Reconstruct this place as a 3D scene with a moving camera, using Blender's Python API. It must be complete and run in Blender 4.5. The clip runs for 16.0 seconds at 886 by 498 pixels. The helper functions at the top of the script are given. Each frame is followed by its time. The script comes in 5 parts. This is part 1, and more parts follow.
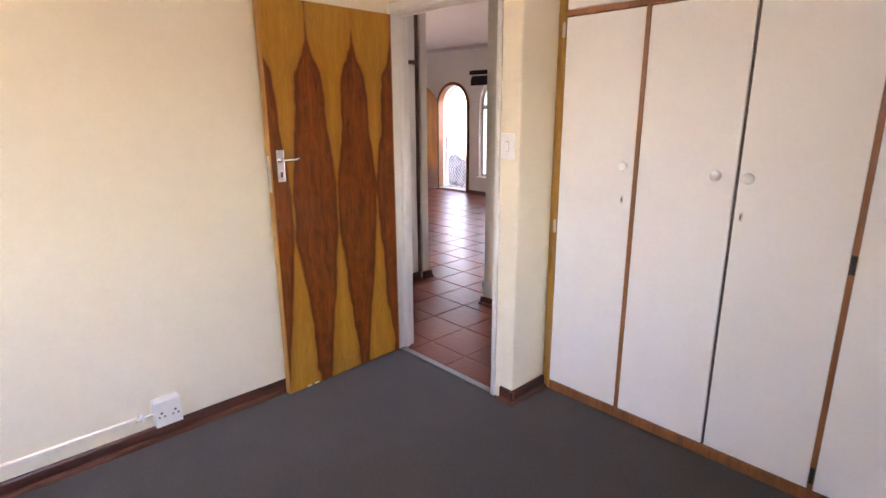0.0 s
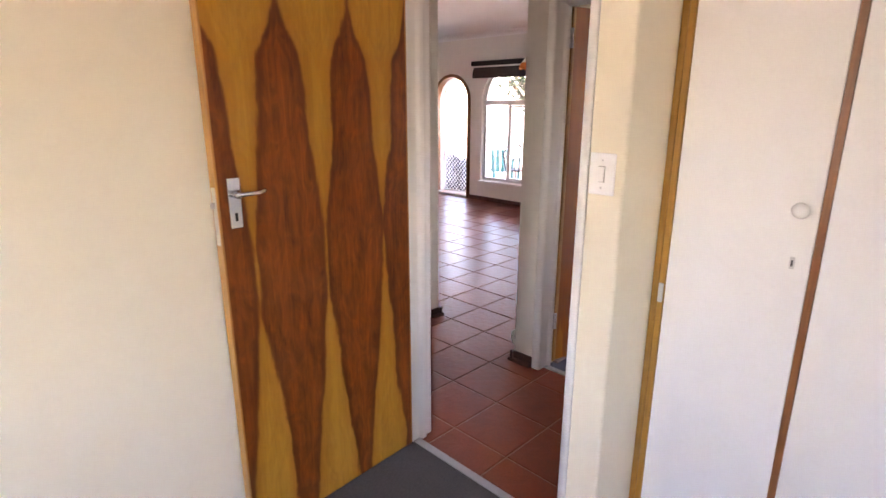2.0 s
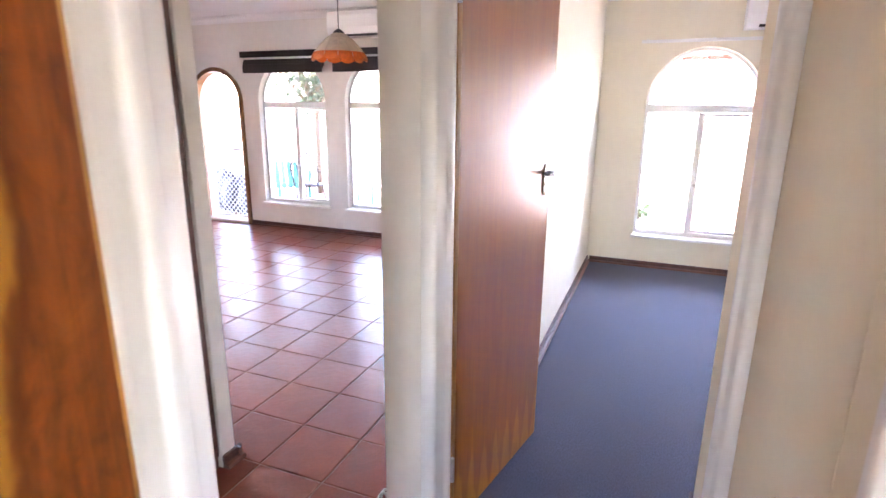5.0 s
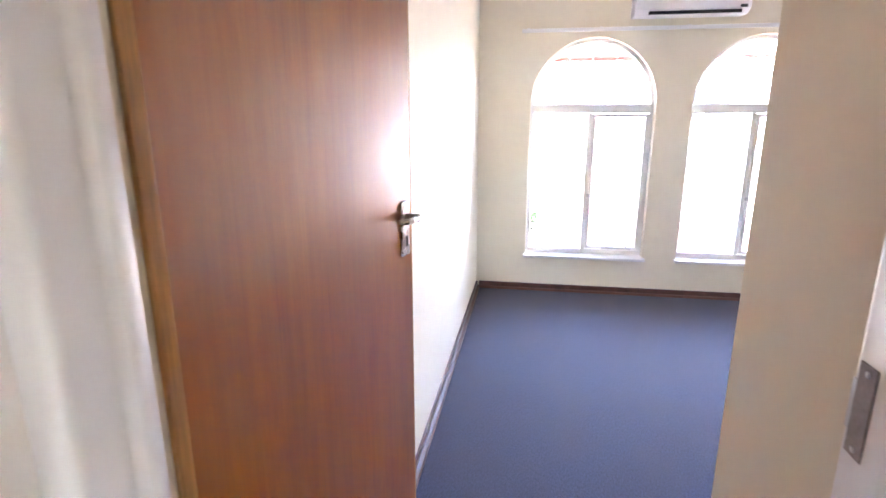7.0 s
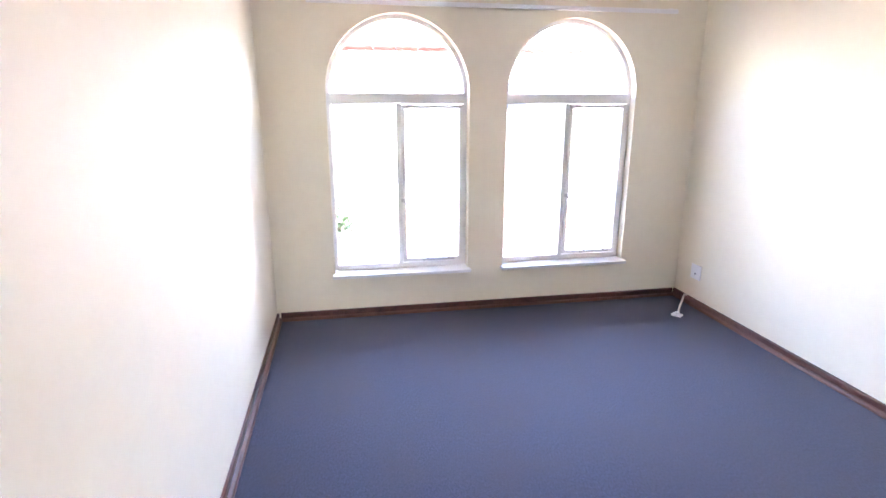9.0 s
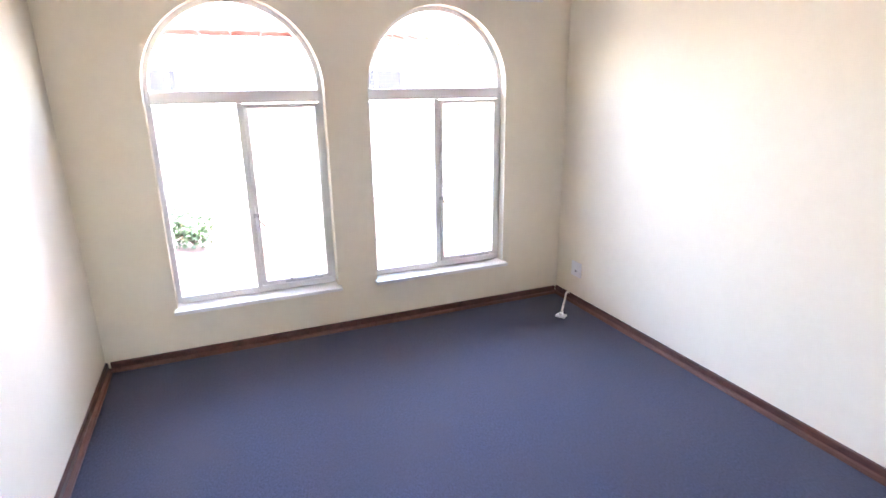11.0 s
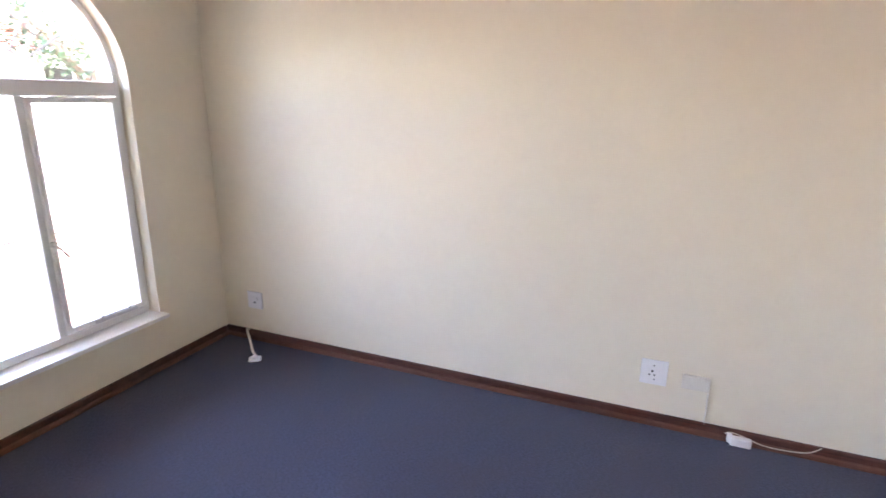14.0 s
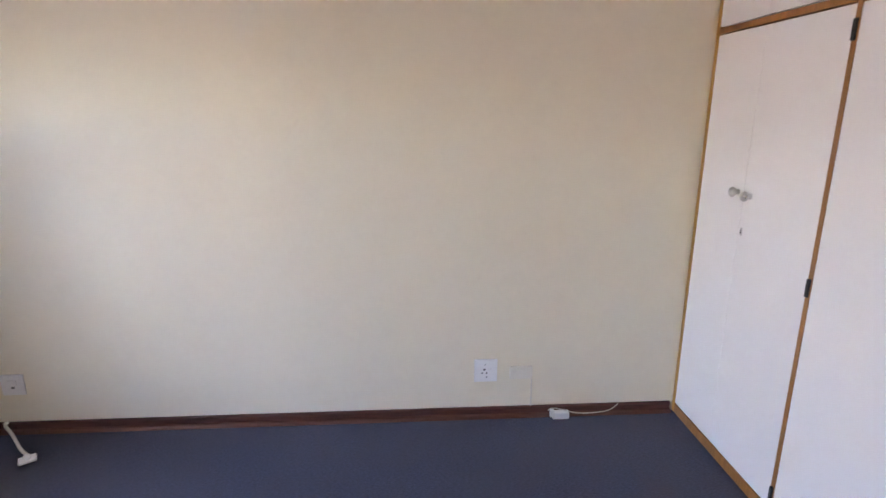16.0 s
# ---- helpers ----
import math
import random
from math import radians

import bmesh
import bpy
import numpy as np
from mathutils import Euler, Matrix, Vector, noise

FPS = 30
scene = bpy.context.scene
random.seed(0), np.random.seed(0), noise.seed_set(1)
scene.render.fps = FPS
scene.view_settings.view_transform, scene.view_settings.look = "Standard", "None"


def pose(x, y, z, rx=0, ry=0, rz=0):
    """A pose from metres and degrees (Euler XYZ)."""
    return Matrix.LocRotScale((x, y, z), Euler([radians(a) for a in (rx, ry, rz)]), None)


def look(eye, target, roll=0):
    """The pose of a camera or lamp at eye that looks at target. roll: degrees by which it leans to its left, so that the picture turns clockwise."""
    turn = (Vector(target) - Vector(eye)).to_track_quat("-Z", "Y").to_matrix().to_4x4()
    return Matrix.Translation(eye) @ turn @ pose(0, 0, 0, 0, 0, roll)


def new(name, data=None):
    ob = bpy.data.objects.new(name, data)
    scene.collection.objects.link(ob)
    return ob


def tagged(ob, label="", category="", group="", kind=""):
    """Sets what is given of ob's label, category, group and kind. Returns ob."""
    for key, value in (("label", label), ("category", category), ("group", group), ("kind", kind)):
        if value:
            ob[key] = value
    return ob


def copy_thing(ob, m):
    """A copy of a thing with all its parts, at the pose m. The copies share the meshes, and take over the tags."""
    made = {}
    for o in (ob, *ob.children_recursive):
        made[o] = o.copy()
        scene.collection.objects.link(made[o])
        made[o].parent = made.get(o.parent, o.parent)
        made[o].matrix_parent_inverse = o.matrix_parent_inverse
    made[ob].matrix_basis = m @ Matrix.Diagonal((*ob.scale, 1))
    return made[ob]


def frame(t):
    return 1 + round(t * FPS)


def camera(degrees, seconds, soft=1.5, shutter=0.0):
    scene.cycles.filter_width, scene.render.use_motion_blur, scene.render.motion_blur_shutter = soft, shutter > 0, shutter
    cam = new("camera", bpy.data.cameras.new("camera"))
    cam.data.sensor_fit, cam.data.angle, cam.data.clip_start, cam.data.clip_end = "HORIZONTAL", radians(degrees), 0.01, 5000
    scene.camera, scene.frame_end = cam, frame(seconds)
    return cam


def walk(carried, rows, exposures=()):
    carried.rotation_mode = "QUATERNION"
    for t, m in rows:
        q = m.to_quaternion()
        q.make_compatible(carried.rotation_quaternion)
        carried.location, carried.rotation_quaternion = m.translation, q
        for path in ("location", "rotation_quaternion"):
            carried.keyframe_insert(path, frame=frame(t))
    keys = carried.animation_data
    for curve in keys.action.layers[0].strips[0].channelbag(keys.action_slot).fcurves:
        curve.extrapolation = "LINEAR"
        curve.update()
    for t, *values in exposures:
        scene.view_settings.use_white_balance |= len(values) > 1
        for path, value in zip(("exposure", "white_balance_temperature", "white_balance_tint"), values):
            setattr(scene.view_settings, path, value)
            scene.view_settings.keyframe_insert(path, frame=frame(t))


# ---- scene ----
LENS = 79.26
cam = camera(LENS, 16.0, shutter=0.3)
# seconds, x, y, z, yaw, pitch, roll
ROWS = [
    (0, 0.190, 0.352, 1.520, -43.34, -14.66, 0.28),
    (0.5, 0.360, 0.546, 1.526, -43.16, -15.02, 0.15),
    (1, 0.487, 0.753, 1.542, -43.55, -15.11, 0.14),
    (1.5, 0.598, 1.001, 1.553, -43.76, -15.12, 0.15),
    (2, 0.743, 1.240, 1.551, -44.86, -15.32, -0.06),
    (2.5, 0.961, 1.483, 1.552, -47.18, -15.26, -0.02),
    (3, 1.140, 1.700, 1.538, -49.69, -15.25, -0.06),
    (3.5, 1.281, 1.927, 1.549, -54.59, -15.10, -0.42),
    (3.7, 1.334, 2.008, 1.549, -57.37, -15.30, -0.55),
    (5.8, 2.166, 2.371, 1.523, -73.39, -14.47, -0.27),
    (6, 2.276, 2.377, 1.517, -75.00, -14.50, -0.23),
    (6.5, 2.554, 2.398, 1.506, -77.62, -14.21, -0.11),
    (7, 2.786, 2.441, 1.526, -80.59, -14.41, 0.07),
    (7.5, 3.013, 2.483, 1.518, -85.76, -14.44, -0.12),
    (8, 3.219, 2.455, 1.502, -91.84, -14.77, 0.12),
    (8.5, 3.420, 2.409, 1.503, -96.12, -14.94, 0.06),
    (8.7, 3.500, 2.390, 1.506, -97.83, -15.01, 0.03),
    (11, 3.984, 2.139, 1.581, -112.74, -16.73, 0.71),
    (11.5, 4.005, 2.051, 1.559, -115.67, -16.29, 1.12),
    (12, 4.119, 2.065, 1.538, -120.26, -16.16, 0.96),
    (12.5, 4.276, 2.166, 1.531, -128.76, -15.88, 0.63),
    (13, 4.484, 2.278, 1.529, -139.05, -15.91, 0.07),
    (13.5, 4.656, 2.320, 1.517, -147.97, -15.72, -0.94),
    (14, 4.827, 2.304, 1.527, -158.30, -15.69, -0.91),
    (14.5, 4.945, 2.286, 1.553, -165.14, -15.70, -0.66),
    (15, 5.028, 2.272, 1.565, -171.51, -15.52, -0.59),
    (15.5, 5.073, 2.283, 1.573, -178.48, -15.45, -0.25),
    (16, 5.095, 2.309, 1.607, -183.33, -14.68, 0.05),
]
EXPOSURES = [(0.0, 5.6, 7850, 33), (0.5, 5.7, 7800, 32), (1.5, 5.53, 7850, 33), (2.5, 5.92, 7550, 32), (3.5, 6.15, 7000, 30), (6.0, 6.68, 6750, 25), (7.0, 6.5, 6650, 24),
             (8.5, 6.35, 6650, 23), (11.0, 6.15, 6850, 23), (12.5, 6.1, 7000, 23), (14.0, 5.6, 7200, 24), (15.0, 5.3, 7300, 25), (16.0, 5.22, 7150, 24)]
walk(cam, [(t, pose(x, y, z, 90 + p, r, w)) for t, x, y, z, w, p, r in ROWS], EXPOSURES)

# ---- daylight ----
SUN_EL, SUN_AZ = 74.0, 215.0          # high sun behind the house, so that no sun falls through the garden front
world = bpy.data.worlds.new("sky")
scene.world = world
world.use_nodes = True
wn = world.node_tree
wn.nodes.clear()
w_out = wn.nodes.new("ShaderNodeOutputWorld")
w_bg = wn.nodes.new("ShaderNodeBackground")
w_sky = wn.nodes.new("ShaderNodeTexSky")
w_sky.sky_type = "NISHITA"
w_sky.sun_disc = False
w_sky.sun_elevation = radians(SUN_EL)
w_sky.sun_rotation = radians(SUN_AZ)
w_sky.air_density, w_sky.dust_density, w_sky.ozone_density = 1.0, 1.6, 1.0
w_bg.inputs["Strength"].default_value = 0.15
wn.links.new(w_sky.outputs[0], w_bg.inputs[0])
wn.links.new(w_bg.outputs[0], w_out.inputs[0])
sun = new("sun", bpy.data.lights.new("sun", "SUN"))
sun.data.energy, sun.data.angle, sun.data.color = 2.0, radians(0.5), (1.0, 0.95, 0.87)
_el, _az = radians(SUN_EL), radians(SUN_AZ)
sun.matrix_world = look((0, 0, 0), (-math.sin(_az) * math.cos(_el), -math.cos(_az) * math.cos(_el), -math.sin(_el)))
sun.location = (0, 0, 12)


# ---- mesh helpers ----
def part(name, bm, material, parent=None, label=""):
    me = bpy.data.meshes.new(name)
    bmesh.ops.recalc_face_normals(bm, faces=bm.faces)
    bm.to_mesh(me)
    bm.free()
    for m in (material if isinstance(material, (list, tuple)) else [material]):
        me.materials.append(m)
    ob = new(name, me)
    if parent is not None:
        ob.parent = parent
    if label:
        tagged(ob, label)
    return ob


def add_box(bm, x0, x1, y0, y1, z0, z1, m=None):
    vs = [bm.verts.new(Vector(c)) for c in ((x0, y0, z0), (x1, y0, z0), (x1, y1, z0), (x0, y1, z0),
                                            (x0, y0, z1), (x1, y0, z1), (x1, y1, z1), (x0, y1, z1))]
    if m is not None:
        for q in vs:
            q.co = m @ q.co
    return [bm.faces.new([vs[i] for i in f]) for f in
            ((0, 3, 2, 1), (4, 5, 6, 7), (0, 1, 5, 4), (1, 2, 6, 5), (2, 3, 7, 6), (3, 0, 4, 7))]


def box(x0, x1, y0, y1, z0, z1, bevel=0.0, seg=2, m=None):
    bm = bmesh.new()
    add_box(bm, x0, x1, y0, y1, z0, z1)
    if bevel:
        bmesh.ops.bevel(bm, geom=list(bm.edges), offset=bevel, segments=seg, profile=0.5, affect="EDGES")
    if m is not None:
        bm.transform(m)
    return bm


def lathe(profile, steps=24, m=None):
    """A turned shape about z from (radius, height) pairs."""
    bm = bmesh.new()
    rings = []
    for r, z in profile:
        rings.append([bm.verts.new((r * math.cos(2 * math.pi * i / steps), r * math.sin(2 * math.pi * i / steps), z)) for i in range(steps)])
    for a, b in zip(rings, rings[1:]):
        for i in range(steps):
            bm.faces.new((a[i], a[(i + 1) % steps], b[(i + 1) % steps], b[i]))
    bm.faces.new(rings[0][::-1])
    bm.faces.new(rings[-1])
    for f in bm.faces:
        f.smooth = True
    if m is not None:
        bm.transform(m)
    return bm


def tube(points, radius, steps=8, closed=False):
    """A round bar through a run of points."""
    bm = bmesh.new()
    pts = [Vector(p) for p in points]
    rings = []
    n = len(pts)
    up = Vector((0.13, 0.21, 0.97))
    for i, p in enumerate(pts):
        a = pts[(i - 1) % n] if closed or i > 0 else p
        b = pts[(i + 1) % n] if closed or i < n - 1 else p
        d = (b - a).normalized()
        s = d.cross(up)
        if s.length < 1e-3:
            s = d.cross(Vector((1, 0, 0)))
        s.normalize()
        u = s.cross(d).normalized()
        rings.append([bm.verts.new(p + radius * (math.cos(2 * math.pi * k / steps) * s + math.sin(2 * math.pi * k / steps) * u)) for k in range(steps)])
    pairs = list(zip(rings, rings[1:])) + ([(rings[-1], rings[0])] if closed else [])
    for a, b in pairs:
        for k in range(steps):
            bm.faces.new((a[k], a[(k + 1) % steps], b[(k + 1) % steps], b[k]))
    if not closed:
        bm.faces.new(rings[0][::-1])
        bm.faces.new(rings[-1])
    for f in bm.faces:
        f.smooth = True
    return bm


def arc_top(o, y):
    """Height of an opening (ya, yb, za, spring, rise) at y."""
    ya, yb, za, sp, rise = o
    if rise <= 0:
        return sp
    c, h = (ya + yb) / 2, (yb - ya) / 2
    return sp + rise * math.sqrt(max(0.0, 1 - ((y - c) / h) ** 2))


def wall_along_y(x0, x1, y0, y1, z0, z1, openings):
    """A wall across x, pierced by openings with flat or round heads."""
    bm = bmesh.new()
    cuts = {y0, y1}
    for o in openings:
        n = 28 if o[4] > 0 else 1
        c, h = (o[0] + o[1]) / 2, (o[1] - o[0]) / 2
        cuts.update(round(c - h * math.cos(math.pi * i / n), 5) for i in range(n + 1))
    cuts = sorted(cuts)
    for a, b in zip(cuts, cuts[1:]):
        hit = [o for o in openings if o[0] - 1e-4 <= a and b <= o[1] + 1e-4]
        if not hit:
            add_box(bm, x0, x1, a, b, z0, z1)
            continue
        o = hit[0]
        if o[2] > z0 + 1e-4:
            add_box(bm, x0, x1, a, b, z0, o[2])
        ta, tb = arc_top(o, a), arc_top(o, b)
        vs = [bm.verts.new(c) for c in ((x0, a, ta), (x1, a, ta), (x1, b, tb), (x0, b, tb), (x0, a, z1), (x1, a, z1), (x1, b, z1), (x0, b, z1))]
        for f in ((0, 3, 2, 1), (4, 5, 6, 7), (0, 1, 5, 4), (1, 2, 6, 5), (2, 3, 7, 6), (3, 0, 4, 7)):
            bm.faces.new([vs[i] for i in f])
    bmesh.ops.remove_doubles(bm, verts=bm.verts, dist=1e-5)
    bm.verts.index_update()
    seen, twins = {}, []
    for f in bm.faces:
        key = frozenset(v.index for v in f.verts)
        if key in seen:
            twins += [f, seen[key]]
        seen[key] = f
    bmesh.ops.delete(bm, geom=twins, context="FACES_ONLY")
    return bm


def arch_band(c, h, sp, rise, z0, x0, x1, t_in, t_out, n=32):
    """A bent band that lines a round-headed opening, from its foot over the head and down again."""
    bm = bmesh.new()
    path = [(c + h, z0, 1, 0)]
    for i in range(n + 1):
        a = math.pi * i / n
        path.append((c + h * math.cos(a), sp + rise * math.sin(a), math.cos(a), math.sin(a)))
    path.append((c - h, z0, -1, 0))
    rings = []
    for y, z, ny, nz in path:
        rings.append([bm.verts.new((x, y + ny * d, z + nz * d)) for x, d in ((x0, -t_in), (x1, -t_in), (x1, t_out), (x0, t_out))])
    for a, b in zip(rings, rings[1:]):
        for k in range(4):
            bm.faces.new((a[k], a[(k + 1) % 4], b[(k + 1) % 4], b[k]))
    bm.faces.new(rings[0])
    bm.faces.new(rings[-1][::-1])
    return bm


def thing(name, label, category, at=None, group="", kind=""):
    ob = new(name)
    ob.empty_display_size = 0.1
    if at is not None:
        ob.matrix_basis = at
    return tagged(ob, label, category, group, kind)


def setting(name, bm, material, label="", category=""):
    return tagged(part(name, bm, material), label, category, kind="structure")


# ---- materials ----
def nodes_of(name):
    m = bpy.data.materials.new(name)
    m.use_nodes = True
    nt = m.node_tree
    return m, nt, nt.nodes["Principled BSDF"], nt.nodes["Material Output"]


def set_in(node, **kw):
    for k, val in kw.items():
        node.inputs[k.replace("_", " ")].default_value = val


def surface(name, colour, rough=0.6, vary=0.08, scale=3.0, fine=60.0, bump=0.0, bump_scale=200.0, metal=0.0, spec=0.5, per_object=0.0, rough_vary=0.08, stretch=(1, 1, 1), dirt=None, dirt_scale=1.2, dirt_amount=0.0, relief=0.004):
    """A surface with variation at two scales, fine relief and optional stains."""
    m, nt, bs, out = nodes_of(name)
    N, L = nt.nodes.new, nt.links.new
    tc = N("ShaderNodeTexCoord")
    mp = N("ShaderNodeMapping")
    mp.inputs["Scale"].default_value = stretch
    L(tc.outputs["Object"], mp.inputs["Vector"])
    big, small = N("ShaderNodeTexNoise"), N("ShaderNodeTexNoise")
    set_in(big, Scale=scale, Detail=4.0, Roughness=0.6)
    set_in(small, Scale=fine, Detail=3.0, Roughness=0.6)
    L(mp.outputs[0], big.inputs["Vector"])
    L(mp.outputs[0], small.inputs["Vector"])
    mixn = N("ShaderNodeMath")
    mixn.operation = "MULTIPLY_ADD"
    mixn.inputs[1].default_value = 0.5
    L(small.outputs["Fac"], mixn.inputs[0])
    half = N("ShaderNodeMath")
    half.operation = "MULTIPLY"
    half.inputs[1].default_value = 0.5
    L(big.outputs["Fac"], half.inputs[0])
    L(half.outputs[0], mixn.inputs[2])
    ramp = N("ShaderNodeValToRGB")
    lo = [max(0, c * (1 - 2 * vary)) for c in colour[:3]] + [1]
    hi = [min(1, c * (1 + 2 * vary)) for c in colour[:3]] + [1]
    ramp.color_ramp.elements[0].position, ramp.color_ramp.elements[0].color = 0.3, lo
    ramp.color_ramp.elements[1].position, ramp.color_ramp.elements[1].color = 0.7, hi
    L(mixn.outputs[0], ramp.inputs[0])
    col = ramp.outputs[0]
    if dirt is not None:
        dn = N("ShaderNodeTexNoise")
        set_in(dn, Scale=dirt_scale, Detail=5.0, Roughness=0.65)
        L(tc.outputs["Object"], dn.inputs["Vector"])
        dr = N("ShaderNodeMapRange")
        dr.inputs["From Min"].default_value, dr.inputs["From Max"].default_value = 0.42, 0.80
        dr.inputs["To Max"].default_value = dirt_amount
        L(dn.outputs["Fac"], dr.inputs["Value"])
        mx = N("ShaderNodeMix")
        mx.data_type = "RGBA"
        L(dr.outputs[0], mx.inputs["Factor"])
        L(col, mx.inputs["A"])
        mx.inputs["B"].default_value = (*dirt, 1)
        col = mx.outputs["Result"]
    if per_object:
        oi = N("ShaderNodeObjectInfo")
        hv = N("ShaderNodeHueSaturation")
        pr = N("ShaderNodeMapRange")
        pr.inputs["To Min"].default_value, pr.inputs["To Max"].default_value = 1 - per_object, 1 + per_object
        L(oi.outputs["Random"], pr.inputs["Value"])
        L(pr.outputs[0], hv.inputs["Value"])
        L(col, hv.inputs["Color"])
        col = hv.outputs[0]
    L(col, bs.inputs["Base Color"])
    rr = N("ShaderNodeMapRange")
    rr.inputs["To Min"].default_value, rr.inputs["To Max"].default_value = max(0.02, rough - rough_vary), min(1, rough + rough_vary)
    L(big.outputs["Fac"], rr.inputs["Value"])
    L(rr.outputs[0], bs.inputs["Roughness"])
    set_in(bs, Metallic=metal, Specular_IOR_Level=spec)
    if bump:
        bn = N("ShaderNodeTexNoise")
        set_in(bn, Scale=bump_scale, Detail=3.0)
        L(mp.outputs[0], bn.inputs["Vector"])
        bp = N("ShaderNodeBump")
        set_in(bp, Strength=bump, Distance=relief)
        L(bn.outputs["Fac"], bp.inputs["Height"])
        L(bp.outputs[0], bs.inputs["Normal"])
    return m


def carpet_material(name, dark, light, warm, worn=0.35):
    m, nt, bs, out = nodes_of(name)
    N, L = nt.nodes.new, nt.links.new
    tc = N("ShaderNodeTexCoord")
    loops, tuft, wear = N("ShaderNodeTexVoronoi"), N("ShaderNodeTexNoise"), N("ShaderNodeTexNoise")
    set_in(loops, Scale=150.0)
    set_in(tuft, Scale=70.0, Detail=5.0, Roughness=0.65)
    set_in(wear, Scale=2.6, Detail=7.0, Roughness=0.68)
    lay = N("ShaderNodeMapping")
    lay.inputs["Rotation"].default_value = (0, 0, 0.45)
    lay.inputs["Scale"].default_value = (1.0, 2.1, 1.0)
    L(tc.outputs["Object"], lay.inputs["Vector"])
    L(lay.outputs[0], loops.inputs["Vector"])
    L(lay.outputs[0], tuft.inputs["Vector"])
    L(tc.outputs["Object"], wear.inputs["Vector"])
    mix1, mix2 = N("ShaderNodeMix"), N("ShaderNodeMix")
    mix1.data_type = mix2.data_type = "RGBA"
    r1 = N("ShaderNodeMapRange")
    r1.inputs["From Min"].default_value, r1.inputs["From Max"].default_value = 0.35, 0.65
    L(tuft.outputs["Fac"], r1.inputs["Value"])
    L(r1.outputs[0], mix1.inputs["Factor"])
    mix1.inputs["A"].default_value, mix1.inputs["B"].default_value = (*dark, 1), (*light, 1)
    r2 = N("ShaderNodeMapRange")
    r2.inputs["From Min"].default_value, r2.inputs["From Max"].default_value = 0.42, 0.66
    r2.inputs["To Max"].default_value = worn
    L(wear.outputs["Fac"], r2.inputs["Value"])
    L(r2.outputs[0], mix2.inputs["Factor"])
    L(mix1.outputs["Result"], mix2.inputs["A"])
    mix2.inputs["B"].default_value = (*warm, 1)
    L(mix2.outputs["Result"], bs.inputs["Base Color"])
    set_in(bs, Roughness=0.95, Specular_IOR_Level=0.15)
    bs.inputs["Sheen Weight"].default_value = 0.24
    bp = N("ShaderNodeBump")
    set_in(bp, Strength=0.22, Distance=0.0025)
    L(loops.outputs["Distance"], bp.inputs["Height"])
    bp2 = N("ShaderNodeBump")
    set_in(bp2, Strength=0.16, Distance=0.0025)
    L(tuft.outputs["Fac"], bp2.inputs["Height"])
    L(bp.outputs[0], bp2.inputs["Normal"])
    L(bp2.outputs[0], bs.inputs["Normal"])
    return m


